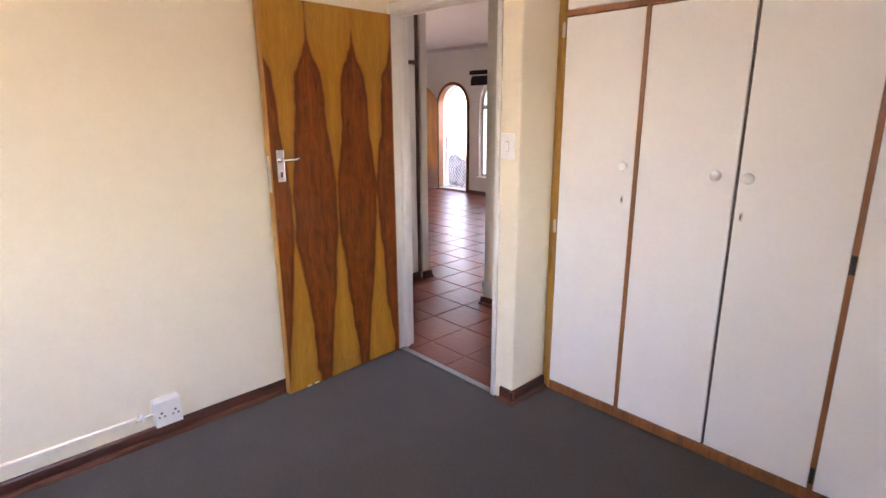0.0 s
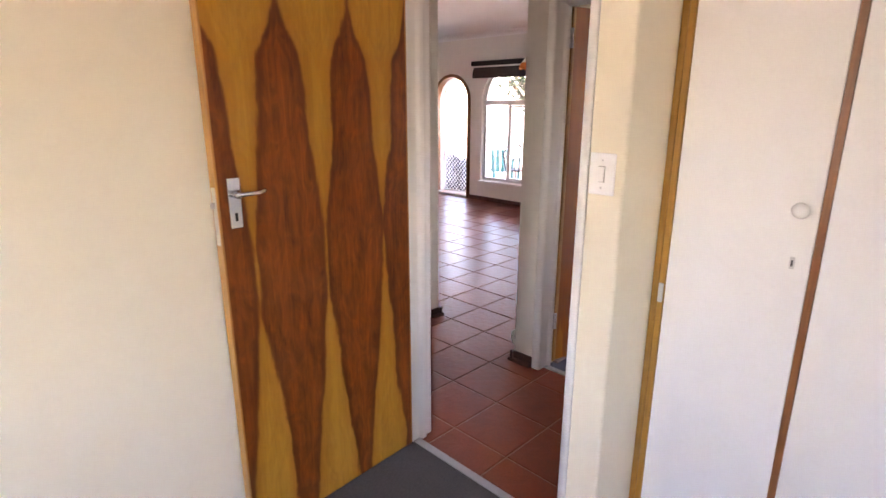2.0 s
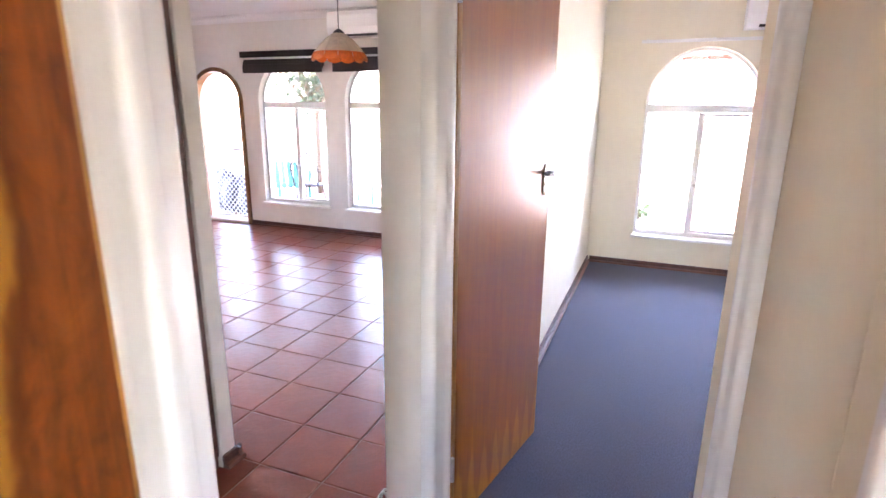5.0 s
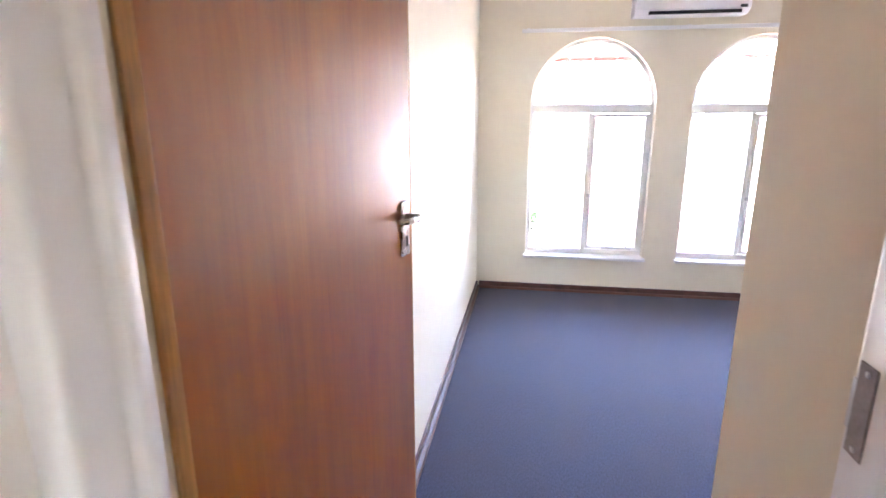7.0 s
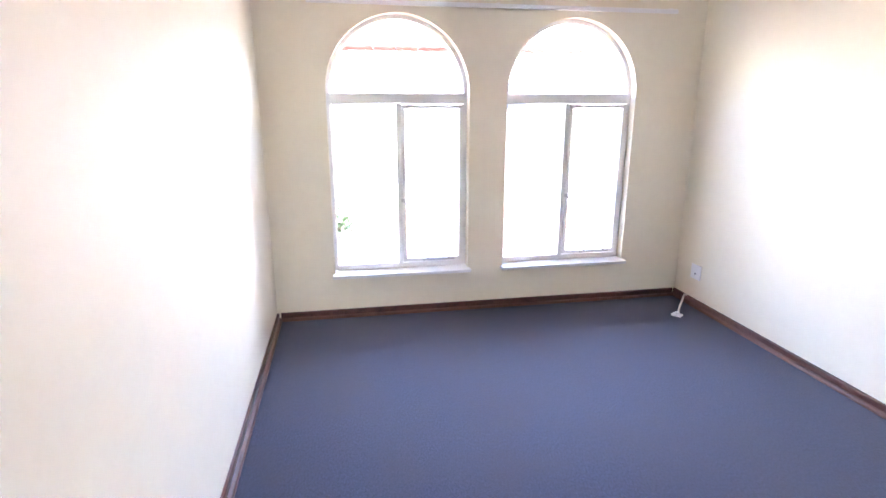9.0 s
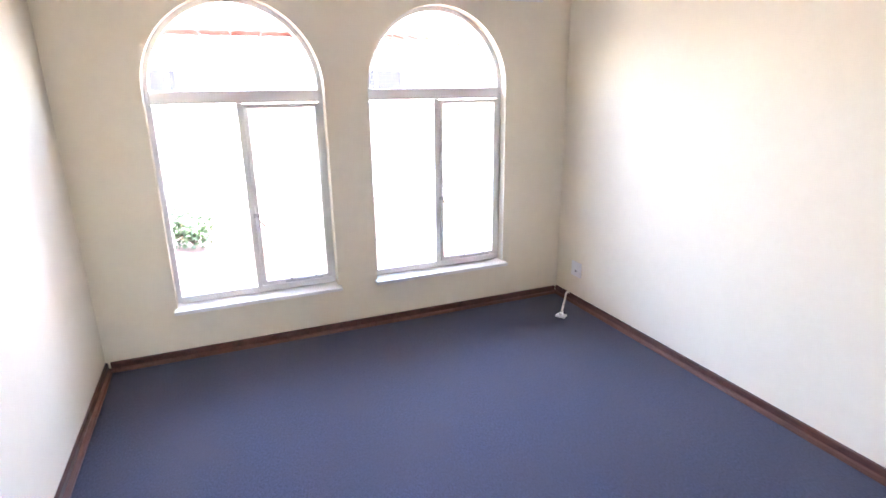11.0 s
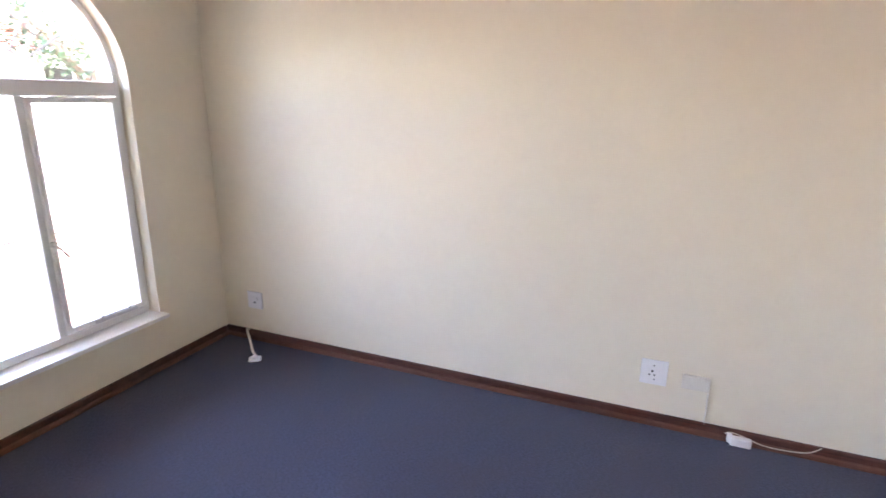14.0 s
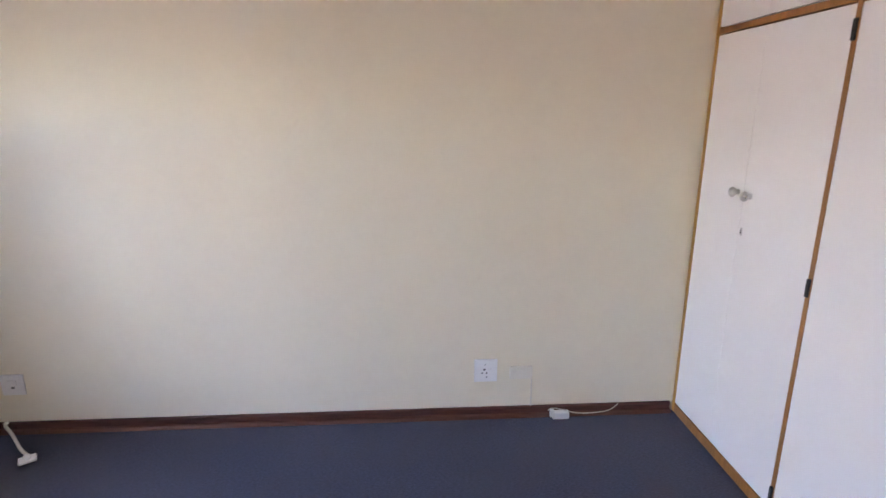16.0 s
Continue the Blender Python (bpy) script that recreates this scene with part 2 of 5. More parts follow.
def veneer_material(name, gold, dark, black, spears, width, height, gloss=0.3, outline=0.0, centre=0.375, coat=0.0, pitch=0.345, figure=0.6):
    """Book-matched veneer on a leaf that lies in its own x-z plane: spear-shaped dark figures on a golden ground.
    spears: the half width of the figures at heights of 0 to 1, in parts of the leaf's width."""
    m, nt, bs, out = nodes_of(name)
    N, L = nt.nodes.new, nt.links.new

    def math_(op, a, b=None, c=None):
        n = N("ShaderNodeMath")
        n.operation = op
        for i, q in enumerate((a, b, c)):
            if q is None:
                continue
            if isinstance(q, (int, float)):
                n.inputs[i].default_value = q
            else:
                L(q, n.inputs[i])
        return n.outputs[0]

    tc = N("ShaderNodeTexCoord")
    sep = N("ShaderNodeSeparateXYZ")
    L(tc.outputs["Object"], sep.inputs[0])
    u = math_("DIVIDE", sep.outputs["X"], width)
    vv = math_("DIVIDE", sep.outputs["Z"], height)
    # wavy drift of the figure
    mp = N("ShaderNodeMapping")
    mp.inputs["Scale"].default_value = (1.0, 1.0, 0.35)
    L(tc.outputs["Object"], mp.inputs["Vector"])
    wav = N("ShaderNodeTexNoise")
    set_in(wav, Scale=9.0, Detail=4.0, Roughness=0.55)
    L(mp.outputs[0], wav.inputs["Vector"])
    drift = math_("MULTIPLY_ADD", wav.outputs["Fac"], 0.07 * min(1, pitch / 0.25), -0.035 * min(1, pitch / 0.25))
    du = math_("PINGPONG", math_("ADD", math_("SUBTRACT", u, centre - pitch * 12), math_("MULTIPLY", drift, 0.35)), pitch / 2)
    ramp = N("ShaderNodeValToRGB")
    ramp.color_ramp.interpolation = "CARDINAL" if len(spears) > 8 else "EASE"
    while len(ramp.color_ramp.elements) < len(spears):
        ramp.color_ramp.elements.new(0.5)
    for e, (p, val) in zip(ramp.color_ramp.elements, spears):
        e.position, e.color = p, ((val + 0.05) * 4, (val + 0.05) * 4, (val + 0.05) * 4, 1)
    L(vv, ramp.inputs[0])
    half = math_("MULTIPLY_ADD", ramp.outputs[0], 0.25, -0.05)
    burl = N("ShaderNodeTexNoise")
    set_in(burl, Scale=17.0, Detail=4.0, Roughness=0.6, Distortion=2.2)
    L(mp.outputs[0], burl.inputs["Vector"])
    gap = math_("ADD", math_("SUBTRACT", half, du), drift)
    gap = math_("ADD", gap, math_("MULTIPLY_ADD", burl.outputs["Fac"], 0.024, -0.012))
    msk = N("ShaderNodeMapRange")
    msk.interpolation_type = "SMOOTHSTEP"
    msk.inputs["From Min"].default_value, msk.inputs["From Max"].default_value = -0.010, 0.010
    L(gap, msk.inputs["Value"])
    # growth rings that follow the figure's outline, and fine pores
    rings = math_("SINE", math_("MULTIPLY", math_("ADD", gap, math_("MULTIPLY", wav.outputs["Fac"], 0.06)), 190.0))
    grain_map = N("ShaderNodeMapping")
    grain_map.inputs["Scale"].default_value = (1.0, 1.0, 0.014)
    L(tc.outputs["Object"], grain_map.inputs["Vector"])
    grain = N("ShaderNodeTexNoise")
    set_in(grain, Scale=170.0, Detail=3.0, Roughness=0.7)
    L(grain_map.outputs[0], grain.inputs["Vector"])
    broad_map = N("ShaderNodeMapping")
    broad_map.inputs["Scale"].default_value = (1.0, 1.0, 0.12)
    L(tc.outputs["Object"], broad_map.inputs["Vector"])
    broad = N("ShaderNodeTexNoise")
    set_in(broad, Scale=22.0, Detail=3.0)
    L(broad_map.outputs[0], broad.inputs["Vector"])
    shade = math_("ADD", math_("MULTIPLY_ADD", grain.outputs["Fac"], 0.32, 0.115), math_("MULTIPLY", broad.outputs["Fac"], 0.6))
    shade = math_("ADD", shade, math_("MULTIPLY", rings, 0.028))
    shade = math_("ADD", shade, math_("MULTIPLY_ADD", burl.outputs["Fac"], figure, -0.5 * figure))
    dk = N("ShaderNodeValToRGB")
    dk.color_ramp.elements[0].position, dk.color_ramp.elements[0].color = 0.36, (*black, 1)
    dk.color_ramp.elements[1].position, dk.color_ramp.elements[1].color = 0.78, (*dark, 1)
    L(shade, dk.inputs[0])
    gd = N("ShaderNodeValToRGB")
    gd.color_ramp.elements[0].position, gd.color_ramp.elements[0].color = 0.3, (gold[0] * 0.72, gold[1] * 0.66, gold[2] * 0.55, 1)
    gd.color_ramp.elements[1].position, gd.color_ramp.elements[1].color = 0.72, (*gold, 1)
    L(shade, gd.inputs[0])
    mx = N("ShaderNodeMix")
    mx.data_type = "RGBA"
    L(msk.outputs[0], mx.inputs["Factor"])
    halo = N("ShaderNodeMapRange")
    halo.interpolation_type = "SMOOTHSTEP"
    halo.inputs["From Min"].default_value, halo.inputs["From Max"].default_value = -0.06, 0.0
    halo.inputs["To Max"].default_value = outline * 0.5
    L(gap, halo.inputs["Value"])
    mx0 = N("ShaderNodeMix")
    mx0.data_type = "RGBA"
    L(halo.outputs[0], mx0.inputs["Factor"])
    L(gd.outputs[0], mx0.inputs["A"])
    mx0.inputs["B"].default_value = (*dark, 1)
    L(mx0.outputs["Result"], mx.inputs["A"])
    L(dk.outputs[0], mx.inputs["B"])
    rim = N("ShaderNodeMapRange")
    rim.interpolation_type = "SMOOTHSTEP"
    rim.inputs["From Min"].default_value, rim.inputs["From Max"].default_value = 0.022, 0.0
    rim.inputs["To Max"].default_value = outline
    L(math_("ABSOLUTE", math_("SUBTRACT", gap, 0.012)), rim.inputs["Value"])
    mx2 = N("ShaderNodeMix")
    mx2.data_type = "RGBA"
    L(rim.outputs[0], mx2.inputs["Factor"])
    L(mx.outputs["Result"], mx2.inputs["A"])
    mx2.inputs["B"].default_value = (*black, 1)
    L(mx2.outputs["Result"], bs.inputs["Base Color"])
    rr = N("ShaderNodeMapRange")
    rr.inputs["To Min"].default_value, rr.inputs["To Max"].default_value = gloss - 0.015, gloss + 0.025
    L(broad.outputs["Fac"], rr.inputs["Value"])
    L(rr.outputs[0], bs.inputs["Roughness"])
    set_in(bs, Specular_IOR_Level=0.28)
    if coat:
        set_in(bs, Coat_Weight=coat, Coat_Roughness=0.24, Coat_IOR=1.7)
    return m


def wood_material(name, dark, light, rough=0.4, axis="Z", per_object=0.0):
    st = {"X": (0.06, 1, 1), "Y": (1, 0.06, 1), "Z": (1, 1, 0.06)}[axis]
    mid = tuple((a + b) / 2 for a, b in zip(dark, light))
    var = (light[1] - dark[1]) / (light[1] + dark[1]) / 1.6
    return surface(name, mid, rough, vary=var, scale=14, fine=110, bump=0.12, bump_scale=140, stretch=st, per_object=per_object)


def glass_material():
    m, nt, bs, out = nodes_of("window_glass")
    N, L = nt.nodes.new, nt.links.new
    tr, gl, fr, mx = N("ShaderNodeBsdfTransparent"), N("ShaderNodeBsdfGlossy"), N("ShaderNodeFresnel"), N("ShaderNodeMixShader")
    gl.inputs["Roughness"].default_value = 0.02
    fr.inputs["IOR"].default_value = 1.45
    L(fr.outputs[0], mx.inputs[0])
    L(tr.outputs[0], mx.inputs[1])
    L(gl.outputs[0], mx.inputs[2])
    L(mx.outputs[0], out.inputs["Surface"])
    return m


M_CREAM = surface("cream_wall_paint", (0.865, 0.795, 0.63), 0.62, vary=0.012, scale=1.2, fine=14, bump=0.035, bump_scale=220, dirt=(0.80, 0.725, 0.56), dirt_scale=0.9, dirt_amount=0.2)
M_LIVING = surface("grey_cream_wall_paint", (0.79, 0.75, 0.69), 0.65, vary=0.02, scale=1.6, fine=14, bump=0.12, bump_scale=160)
M_CEIL = surface("ceiling_paint", (0.87, 0.855, 0.84), 0.8, vary=0.015, scale=2, fine=30, bump=0.08, bump_scale=120)
M_WHITE = surface("white_gloss_paint", (0.87, 0.858, 0.825), 0.33, vary=0.008, scale=2, fine=12, bump=0.03, bump_scale=45, rough_vary=0.03, dirt=(0.78, 0.75, 0.69), dirt_scale=1.5, dirt_amount=0.08)
M_WARD = surface("white_wardrobe_board", (0.85, 0.84, 0.825), 0.5, vary=0.015, scale=3, fine=220, bump=0.10, bump_scale=420)
M_PLASTIC = surface("white_plastic", (0.88, 0.875, 0.86), 0.35, vary=0.01, scale=8, fine=80)
M_CREAMBOX = surface("cream_plastic", (0.82, 0.77, 0.66), 0.4, vary=0.02, scale=8, fine=80)
M_HOLE = surface("dark_slot", (0.02, 0.02, 0.02), 0.7, vary=0.1)
# near-black that stands in for the shade between wardrobe doors
M_SHADOWGAP = surface("door_gap_shade", (0.055, 0.048, 0.046), 0.7, vary=0.1)
M_CARPET1 = carpet_material("grey_brown_carpet", (0.040, 0.033, 0.028), (0.070, 0.060, 0.051), (0.078, 0.066, 0.056))
M_CARPET2 = carpet_material("blue_grey_carpet", (0.022, 0.024, 0.044), (0.056, 0.058, 0.102), (0.046, 0.041, 0.060), 0.7)
M_SKIRT = wood_material("dark_red_brown_skirting", (0.045, 0.014, 0.009), (0.13, 0.045, 0.03), 0.38, "X")
M_QUAD = wood_material("red_brown_quadrant", (0.085, 0.029, 0.017), (0.165, 0.060, 0.034), 0.4, "X")
M_TRIM = wood_material("brown_face_frame", (0.16, 0.055, 0.018), (0.33, 0.125, 0.04), 0.4, "Z")
M_TRIM2 = wood_material("golden_brown_face_frame", (0.24, 0.095, 0.028), (0.42, 0.19, 0.055), 0.4, "Z")
M_GOLDEDGE = wood_material("golden_stile", (0.36, 0.17, 0.03), (0.56, 0.29, 0.06), 0.4, "Z")
M_LEAFEDGE = wood_material("orange_leaf_edge", (0.34, 0.14, 0.03), (0.55, 0.27, 0.07), 0.45, "Z")
M_STEEL = surface("brushed_steel", (0.62, 0.61, 0.60), 0.3, vary=0.04, scale=20, fine=200, metal=1.0)
M_OLDSTEEL = surface("tarnished_steel", (0.30, 0.25, 0.22), 0.42, vary=0.15, scale=20, fine=140, metal=0.9)
# chrome with the dark room it mirrors put into its colour
M_CHROME_DIM = surface("chrome_dark_reflection", (0.36, 0.32, 0.30), 0.28, vary=0.06, scale=20, fine=120, metal=1.0)
M_CHROME = surface("chrome", (0.75, 0.74, 0.73), 0.14, vary=0.02, metal=1.0)
M_STRIP = surface("grey_aluminium_strip", (0.42, 0.41, 0.40), 0.45, vary=0.05, scale=20, metal=0.6)
M_TILE = surface("terracotta_glazed_tile", (0.215, 0.052, 0.023), 0.33, vary=0.10, scale=10, fine=90, bump=0.8, bump_scale=24, relief=0.0030, spec=0.28, per_object=0.10, rough_vary=0.02)
M_GROUT = surface("brown_grout", (0.30, 0.165, 0.11), 0.85, vary=0.12, scale=8, fine=120, bump=0.2)
M_GLASS = glass_material()
M_BLIND = surface("dark_brown_blind_cloth", (0.028, 0.016, 0.014), 0.8, vary=0.15, scale=6, fine=120, bump=0.2)
M_DOOR1 = veneer_material("figured_veneer", (0.53, 0.255, 0.036), (0.315, 0.080, 0.012), (0.10, 0.021, 0.005),
                          [(0.0, 0.043), (0.19, 0.096), (0.385, 0.148), (0.49, 0.165), (0.58, 0.156), (0.69, 0.123), (0.79, 0.106), (0.838, 0.086), (0.868, 0.044), (0.90, 0.020), (0.955, 0.0)], 0.802, 2.02, 0.34, 0.6, 0.306)
M_DOOR2 = veneer_material("plain_crown_veneer", (0.50, 0.168, 0.007), (0.39, 0.112, 0.004), (0.28, 0.068, 0.002),
                          [(0.0, 0.008), (0.06, 0.030), (0.14, 0.065), (0.3, 0.085), (0.8, 0.09), (1.0, 0.09)], 0.80, 2.02, 0.36, coat=1.0, pitch=0.125, figure=0.16)
M_ARCHWOOD = wood_material("orange_brown_front_door", (0.13, 0.045, 0.011), (0.29, 0.12, 0.030), 0.36, "Z")


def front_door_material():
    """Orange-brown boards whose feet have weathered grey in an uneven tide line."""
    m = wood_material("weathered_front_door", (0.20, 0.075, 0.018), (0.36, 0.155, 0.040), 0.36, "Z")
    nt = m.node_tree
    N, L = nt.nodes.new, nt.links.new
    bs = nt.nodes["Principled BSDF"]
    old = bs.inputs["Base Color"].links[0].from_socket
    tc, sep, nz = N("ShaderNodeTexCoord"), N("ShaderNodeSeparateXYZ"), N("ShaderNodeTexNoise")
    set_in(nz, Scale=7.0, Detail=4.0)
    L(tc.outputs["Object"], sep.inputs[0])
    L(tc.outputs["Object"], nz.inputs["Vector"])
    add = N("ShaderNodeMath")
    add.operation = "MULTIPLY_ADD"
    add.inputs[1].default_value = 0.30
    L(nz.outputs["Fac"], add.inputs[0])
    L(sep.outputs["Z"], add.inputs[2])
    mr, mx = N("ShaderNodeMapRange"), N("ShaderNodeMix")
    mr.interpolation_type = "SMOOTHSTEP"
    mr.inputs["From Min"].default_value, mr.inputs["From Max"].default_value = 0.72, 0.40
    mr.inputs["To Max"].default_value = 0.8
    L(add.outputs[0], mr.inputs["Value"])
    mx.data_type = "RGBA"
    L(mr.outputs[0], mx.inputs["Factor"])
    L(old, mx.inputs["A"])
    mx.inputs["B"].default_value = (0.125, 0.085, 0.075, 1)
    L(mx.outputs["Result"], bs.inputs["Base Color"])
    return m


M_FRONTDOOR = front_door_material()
M_PAVE = surface("brown_brick_paving", (0.13, 0.095, 0.08), 0.85, vary=0.08, scale=2, fine=40, bump=0.2, per_object=0.1)
M_GARDENWALL = surface("pale_garden_wall", (0.66, 0.64, 0.60), 0.8, vary=0.05, scale=1, fine=30, bump=0.2, bump_scale=60)
M_ROOF = surface("red_roof_tile", (0.25, 0.115, 0.09), 0.8, vary=0.15, scale=4, fine=40, bump=0.2, per_object=0.15)
M_LEAF = surface("green_leaf", (0.040, 0.085, 0.042), 0.5, vary=0.3, scale=6, fine=30, per_object=0.2)
M_BARK = surface("bark", (0.12, 0.085, 0.06), 0.9, vary=0.2, scale=10, fine=60, bump=0.5)
M_TURQ = surface("turquoise_plastic", (0.06, 0.30, 0.30), 0.4, vary=0.05)
M_IRON = surface("dark_iron", (0.03, 0.03, 0.035), 0.5, vary=0.1, metal=0.6)
M_BARS = surface("white_bar_paint", (0.72, 0.71, 0.69), 0.4, vary=0.04)
M_WINBAR = surface("grey_bar_paint", (0.16, 0.16, 0.165), 0.4, vary=0.04)
M_SLATEBLUE = surface("dark_blue_grey", (0.012, 0.016, 0.030), 0.7, vary=0.2, scale=8, fine=40, bump=0.3)
M_CREAMGLASS = surface("cream_leaded_glass", (0.72, 0.64, 0.48), 0.25, vary=0.08, scale=14)
M_ORANGEGLASS = surface("orange_leaded_glass", (0.70, 0.19, 0.04), 0.25, vary=0.15, scale=14)
M_LAWN = surface("dry_ground", (0.32, 0.285, 0.215), 0.95, vary=0.15, scale=0.6, fine=30)

# ---- plan, metres ----
H = 2.58                                   # ceiling height
R1_N, D1_X, D1_Y0, D1_Y1 = 2.93, 2.206, 2.112, 2.900
HALL_W = 2.31
MID_S, MID_N, MID_END = 1.966, 2.046, 3.822  # the wall beside the wardrobes
W1_X, W2_X = 2.478, 3.684                  # wardrobe fronts
D2_X0, D2_X1, D2_Y0, D2_Y1 = 3.212, 3.325, 2.078, 2.895
R2_N, R2_S, EAST, EAST_OUT = 2.898, -0.245, 7.360, 7.58
STUB_N = 3.085
HALL_N = 3.942
LR_N, LR_W = 8.64, 3.31
WIN_HW, WIN_SILL, WIN_SPRING, WIN_RISE = 0.488, 0.324, 1.586, 0.500
WIN_C = [1.987, 0.743]
LR_WIN_C = [6.525, 5.28]
ARCH_C, ARCH_HW, ARCH_SPRING = 7.675, 0.37, 1.58

# ---- walls ----
e_open = [(c - WIN_HW, c + WIN_HW, WIN_SILL, WIN_SPRING, WIN_RISE) for c in WIN_C + LR_WIN_C]
e_open.append((ARCH_C - ARCH_HW, ARCH_C + ARCH_HW, -0.12, ARCH_SPRING, ARCH_HW))
setting("wall_east_bedroom", wall_along_y(EAST, EAST_OUT, R2_S - 0.12, 3.0, -0.12, H + 0.1, e_open[:2]), M_CREAM, "cream painted plaster wall with two arched windows", "wall")
setting("wall_east_living", wall_along_y(EAST, EAST_OUT, 3.0, LR_N + 0.12, -0.12, H + 0.1, e_open[2:]), M_LIVING, "greyish cream wall with arched windows and doorway", "wall")
setting("wall_south", box(3.05, EAST, R2_S - 0.12, R2_S, -0.12, H + 0.1), M_CREAM, "cream painted bedroom wall", "wall")
setting("wall_north_bedroom", box(D2_X1, EAST, R2_N, R2_N + 0.072, -0.12, H + 0.1), M_CREAM, "cream painted bedroom wall", "wall")
setting("wall_living_south", box(D2_X1, EAST, R2_N + 0.072, STUB_N, -0.12, H + 0.1), M_LIVING, "greyish cream living room wall", "wall")
bm = bmesh.new()
add_box(bm, D2_X0, D2_X1, D2_Y1 + 0.045, STUB_N, -0.12, H + 0.1)
add_box(bm, D2_X0, D2_X1, MID_N, D2_Y1 + 0.045, 2.075, H + 0.1)
setting("wall_bedroom_door", bm, M_LIVING, "greyish cream wall round the second bedroom doorway", "wall")
bm = bmesh.new()
plan = [(D1_X, MID_S), (2.56, MID_S), (2.56, MID_N), (HALL_W, MID_N), (HALL_W, D1_Y0 - 0.015), (D1_X, D1_Y0 - 0.015)]
lo, hi = [bm.verts.new((x, y, -0.12)) for x, y in plan], [bm.verts.new((x, y, H + 0.1)) for x, y in plan]
bm.faces.new(lo[::-1])
bm.faces.new(hi)
for k in range(6):
    bm.faces.new((lo[k], lo[(k + 1) % 6], hi[(k + 1) % 6], hi[k]))
bmesh.ops.bevel(bm, geom=[e for e in bm.edges if set(e.verts) == {lo[0], hi[0]}], offset=0.010, segments=4, profile=0.5, affect="EDGES")
setting("wall_pier", bm, M_CREAM, "cream wall end beside the first doorway", "wall")
setting("wall_wardrobe_side", box(2.56, MID_END, MID_S, MID_N, -0.12, H + 0.1, 0.006), M_CREAM, "cream wall between passage and wardrobes", "wall")
bm = bmesh.new()
add_box(bm, D1_X, HALL_W, D1_Y1 + 0.045, HALL_N + 0.6, -0.12, H + 0.1)
add_box(bm, D1_X, HALL_W, D1_Y0 - 0.045, D1_Y1 + 0.045, 2.075, H + 0.1)
setting("wall_first_door", bm, M_CREAM, "cream wall round the first bedroom doorway", "wall")
setting("wall_north", box(-1.6, D1_X, R1_N, R1_N + 0.11, -0.12, H + 0.1), M_CREAM, "cream painted bedroom wall", "wall")
# W6: unseen opening added to throw daylight along the north wall and doorway
W6 = (2.05, 2.78, 0.85, 2.10)
setting("wall_west", wall_along_y(-1.82, -1.6, -1.72, R1_N + 0.11, -0.12, H + 0.1, [(*W6, 0.0)]), M_CREAM, "cream bedroom wall with an added narrow unseen window", "wall")
# W5 is an assumed opening, out of view, that lets daylight into the first bedroom
W5 = (-0.66, 0.46, 0.95, 2.02)
bm = bmesh.new()
add_box(bm, -1.6, W5[0], -1.72, -1.5, -0.12, H + 0.1)
add_box(bm, W5[1], 3.05, -1.72, -1.5, -0.12, H + 0.1)
add_box(bm, W5[0], W5[1], -1.72, -1.5, -0.12, W5[2])
add_box(bm, W5[0], W5[1], -1.72, -1.5, W5[3], H + 0.1)
setting("wall_south_first", bm, M_CREAM, "cream painted bedroom wall with an added unseen window", "wall")
setting("wall_between_wardrobes", box(3.05, 3.15, -1.62, MID_S, -0.12, H + 0.1), M_CREAM, "plain wall behind the wardrobes", "wall")
setting("wall_hall_pier", box(3.31, 3.388, HALL_N, LR_N, -0.12, H + 0.1, 0.006), M_LIVING, "greyish cream wall end in the passage", "wall")
setting("wall_hall_end", box(HALL_W, 3.31, HALL_N + 0.55, HALL_N + 0.66, -0.12, H + 0.1), M_LIVING, "plain wall behind the passage cupboard", "wall")
# W7: made-up opening out of view, brightens living room and passage
W7 = (4.45, 5.45, 0.90, 2.10)
bm = bmesh.new()
add_box(bm, 3.31, W7[0], LR_N, LR_N + 0.12, -0.12, H + 0.1)
add_box(bm, W7[1], EAST_OUT, LR_N, LR_N + 0.12, -0.12, H + 0.1)
add_box(bm, W7[0], W7[1], LR_N, LR_N + 0.12, -0.12, W7[2])
add_box(bm, W7[0], W7[1], LR_N, LR_N + 0.12, W7[3], H + 0.1)
setting("wall_north_living", bm, M_LIVING, "greyish cream living room wall with an added unseen window", "wall")

# ---- floors and ceilings ----
bm = bmesh.new()
add_box(bm, -1.6, D1_X + 0.01, -1.5, R1_N, -0.12, 0.0)
add_box(bm, D1_X + 0.01, 3.05, -1.5, MID_S, -0.12, 0.0)
setting("floor", bm, M_CARPET1, "worn grey-brown fitted carpet", "carpet")
setting("floor_bedroom", box(D2_X1 - 0.06, EAST, R2_S, R2_N, -0.12, 0.0), M_CARPET2, "blue-grey looped fitted carpet", "carpet")
floor_tiles = setting("floor_tiled", box(D1_X + 0.03, EAST, MID_N, LR_N, -0.15, -0.0042), M_GROUT, "glossy terracotta tiles with dark joints", "floor")
setting("ceiling", box(-1.6, 3.2, -1.5, HALL_N + 0.6, H, H + 0.08), M_CEIL, "white painted ceiling", "ceiling")
setting("ceiling_bedroom", box(3.2, EAST, R2_S, R2_N, H, H + 0.08), M_CEIL, "white painted ceiling", "ceiling")
setting("ceiling_living", box(3.2, EAST, R2_N, LR_N, H, H + 0.08), M_CEIL, "white painted ceiling", "ceiling")
setting("roof_slab", box(-2.3, EAST_OUT + 0.22, -2.05, LR_N + 0.6, H + 0.1, H + 0.28), M_GARDENWALL, "pale eaves slab over the rooms", "roof")
walk_strip = box(D1_X - 0.005, D1_X + 0.032, D1_Y0, D1_Y1, -0.01, 0.006, 0.002)
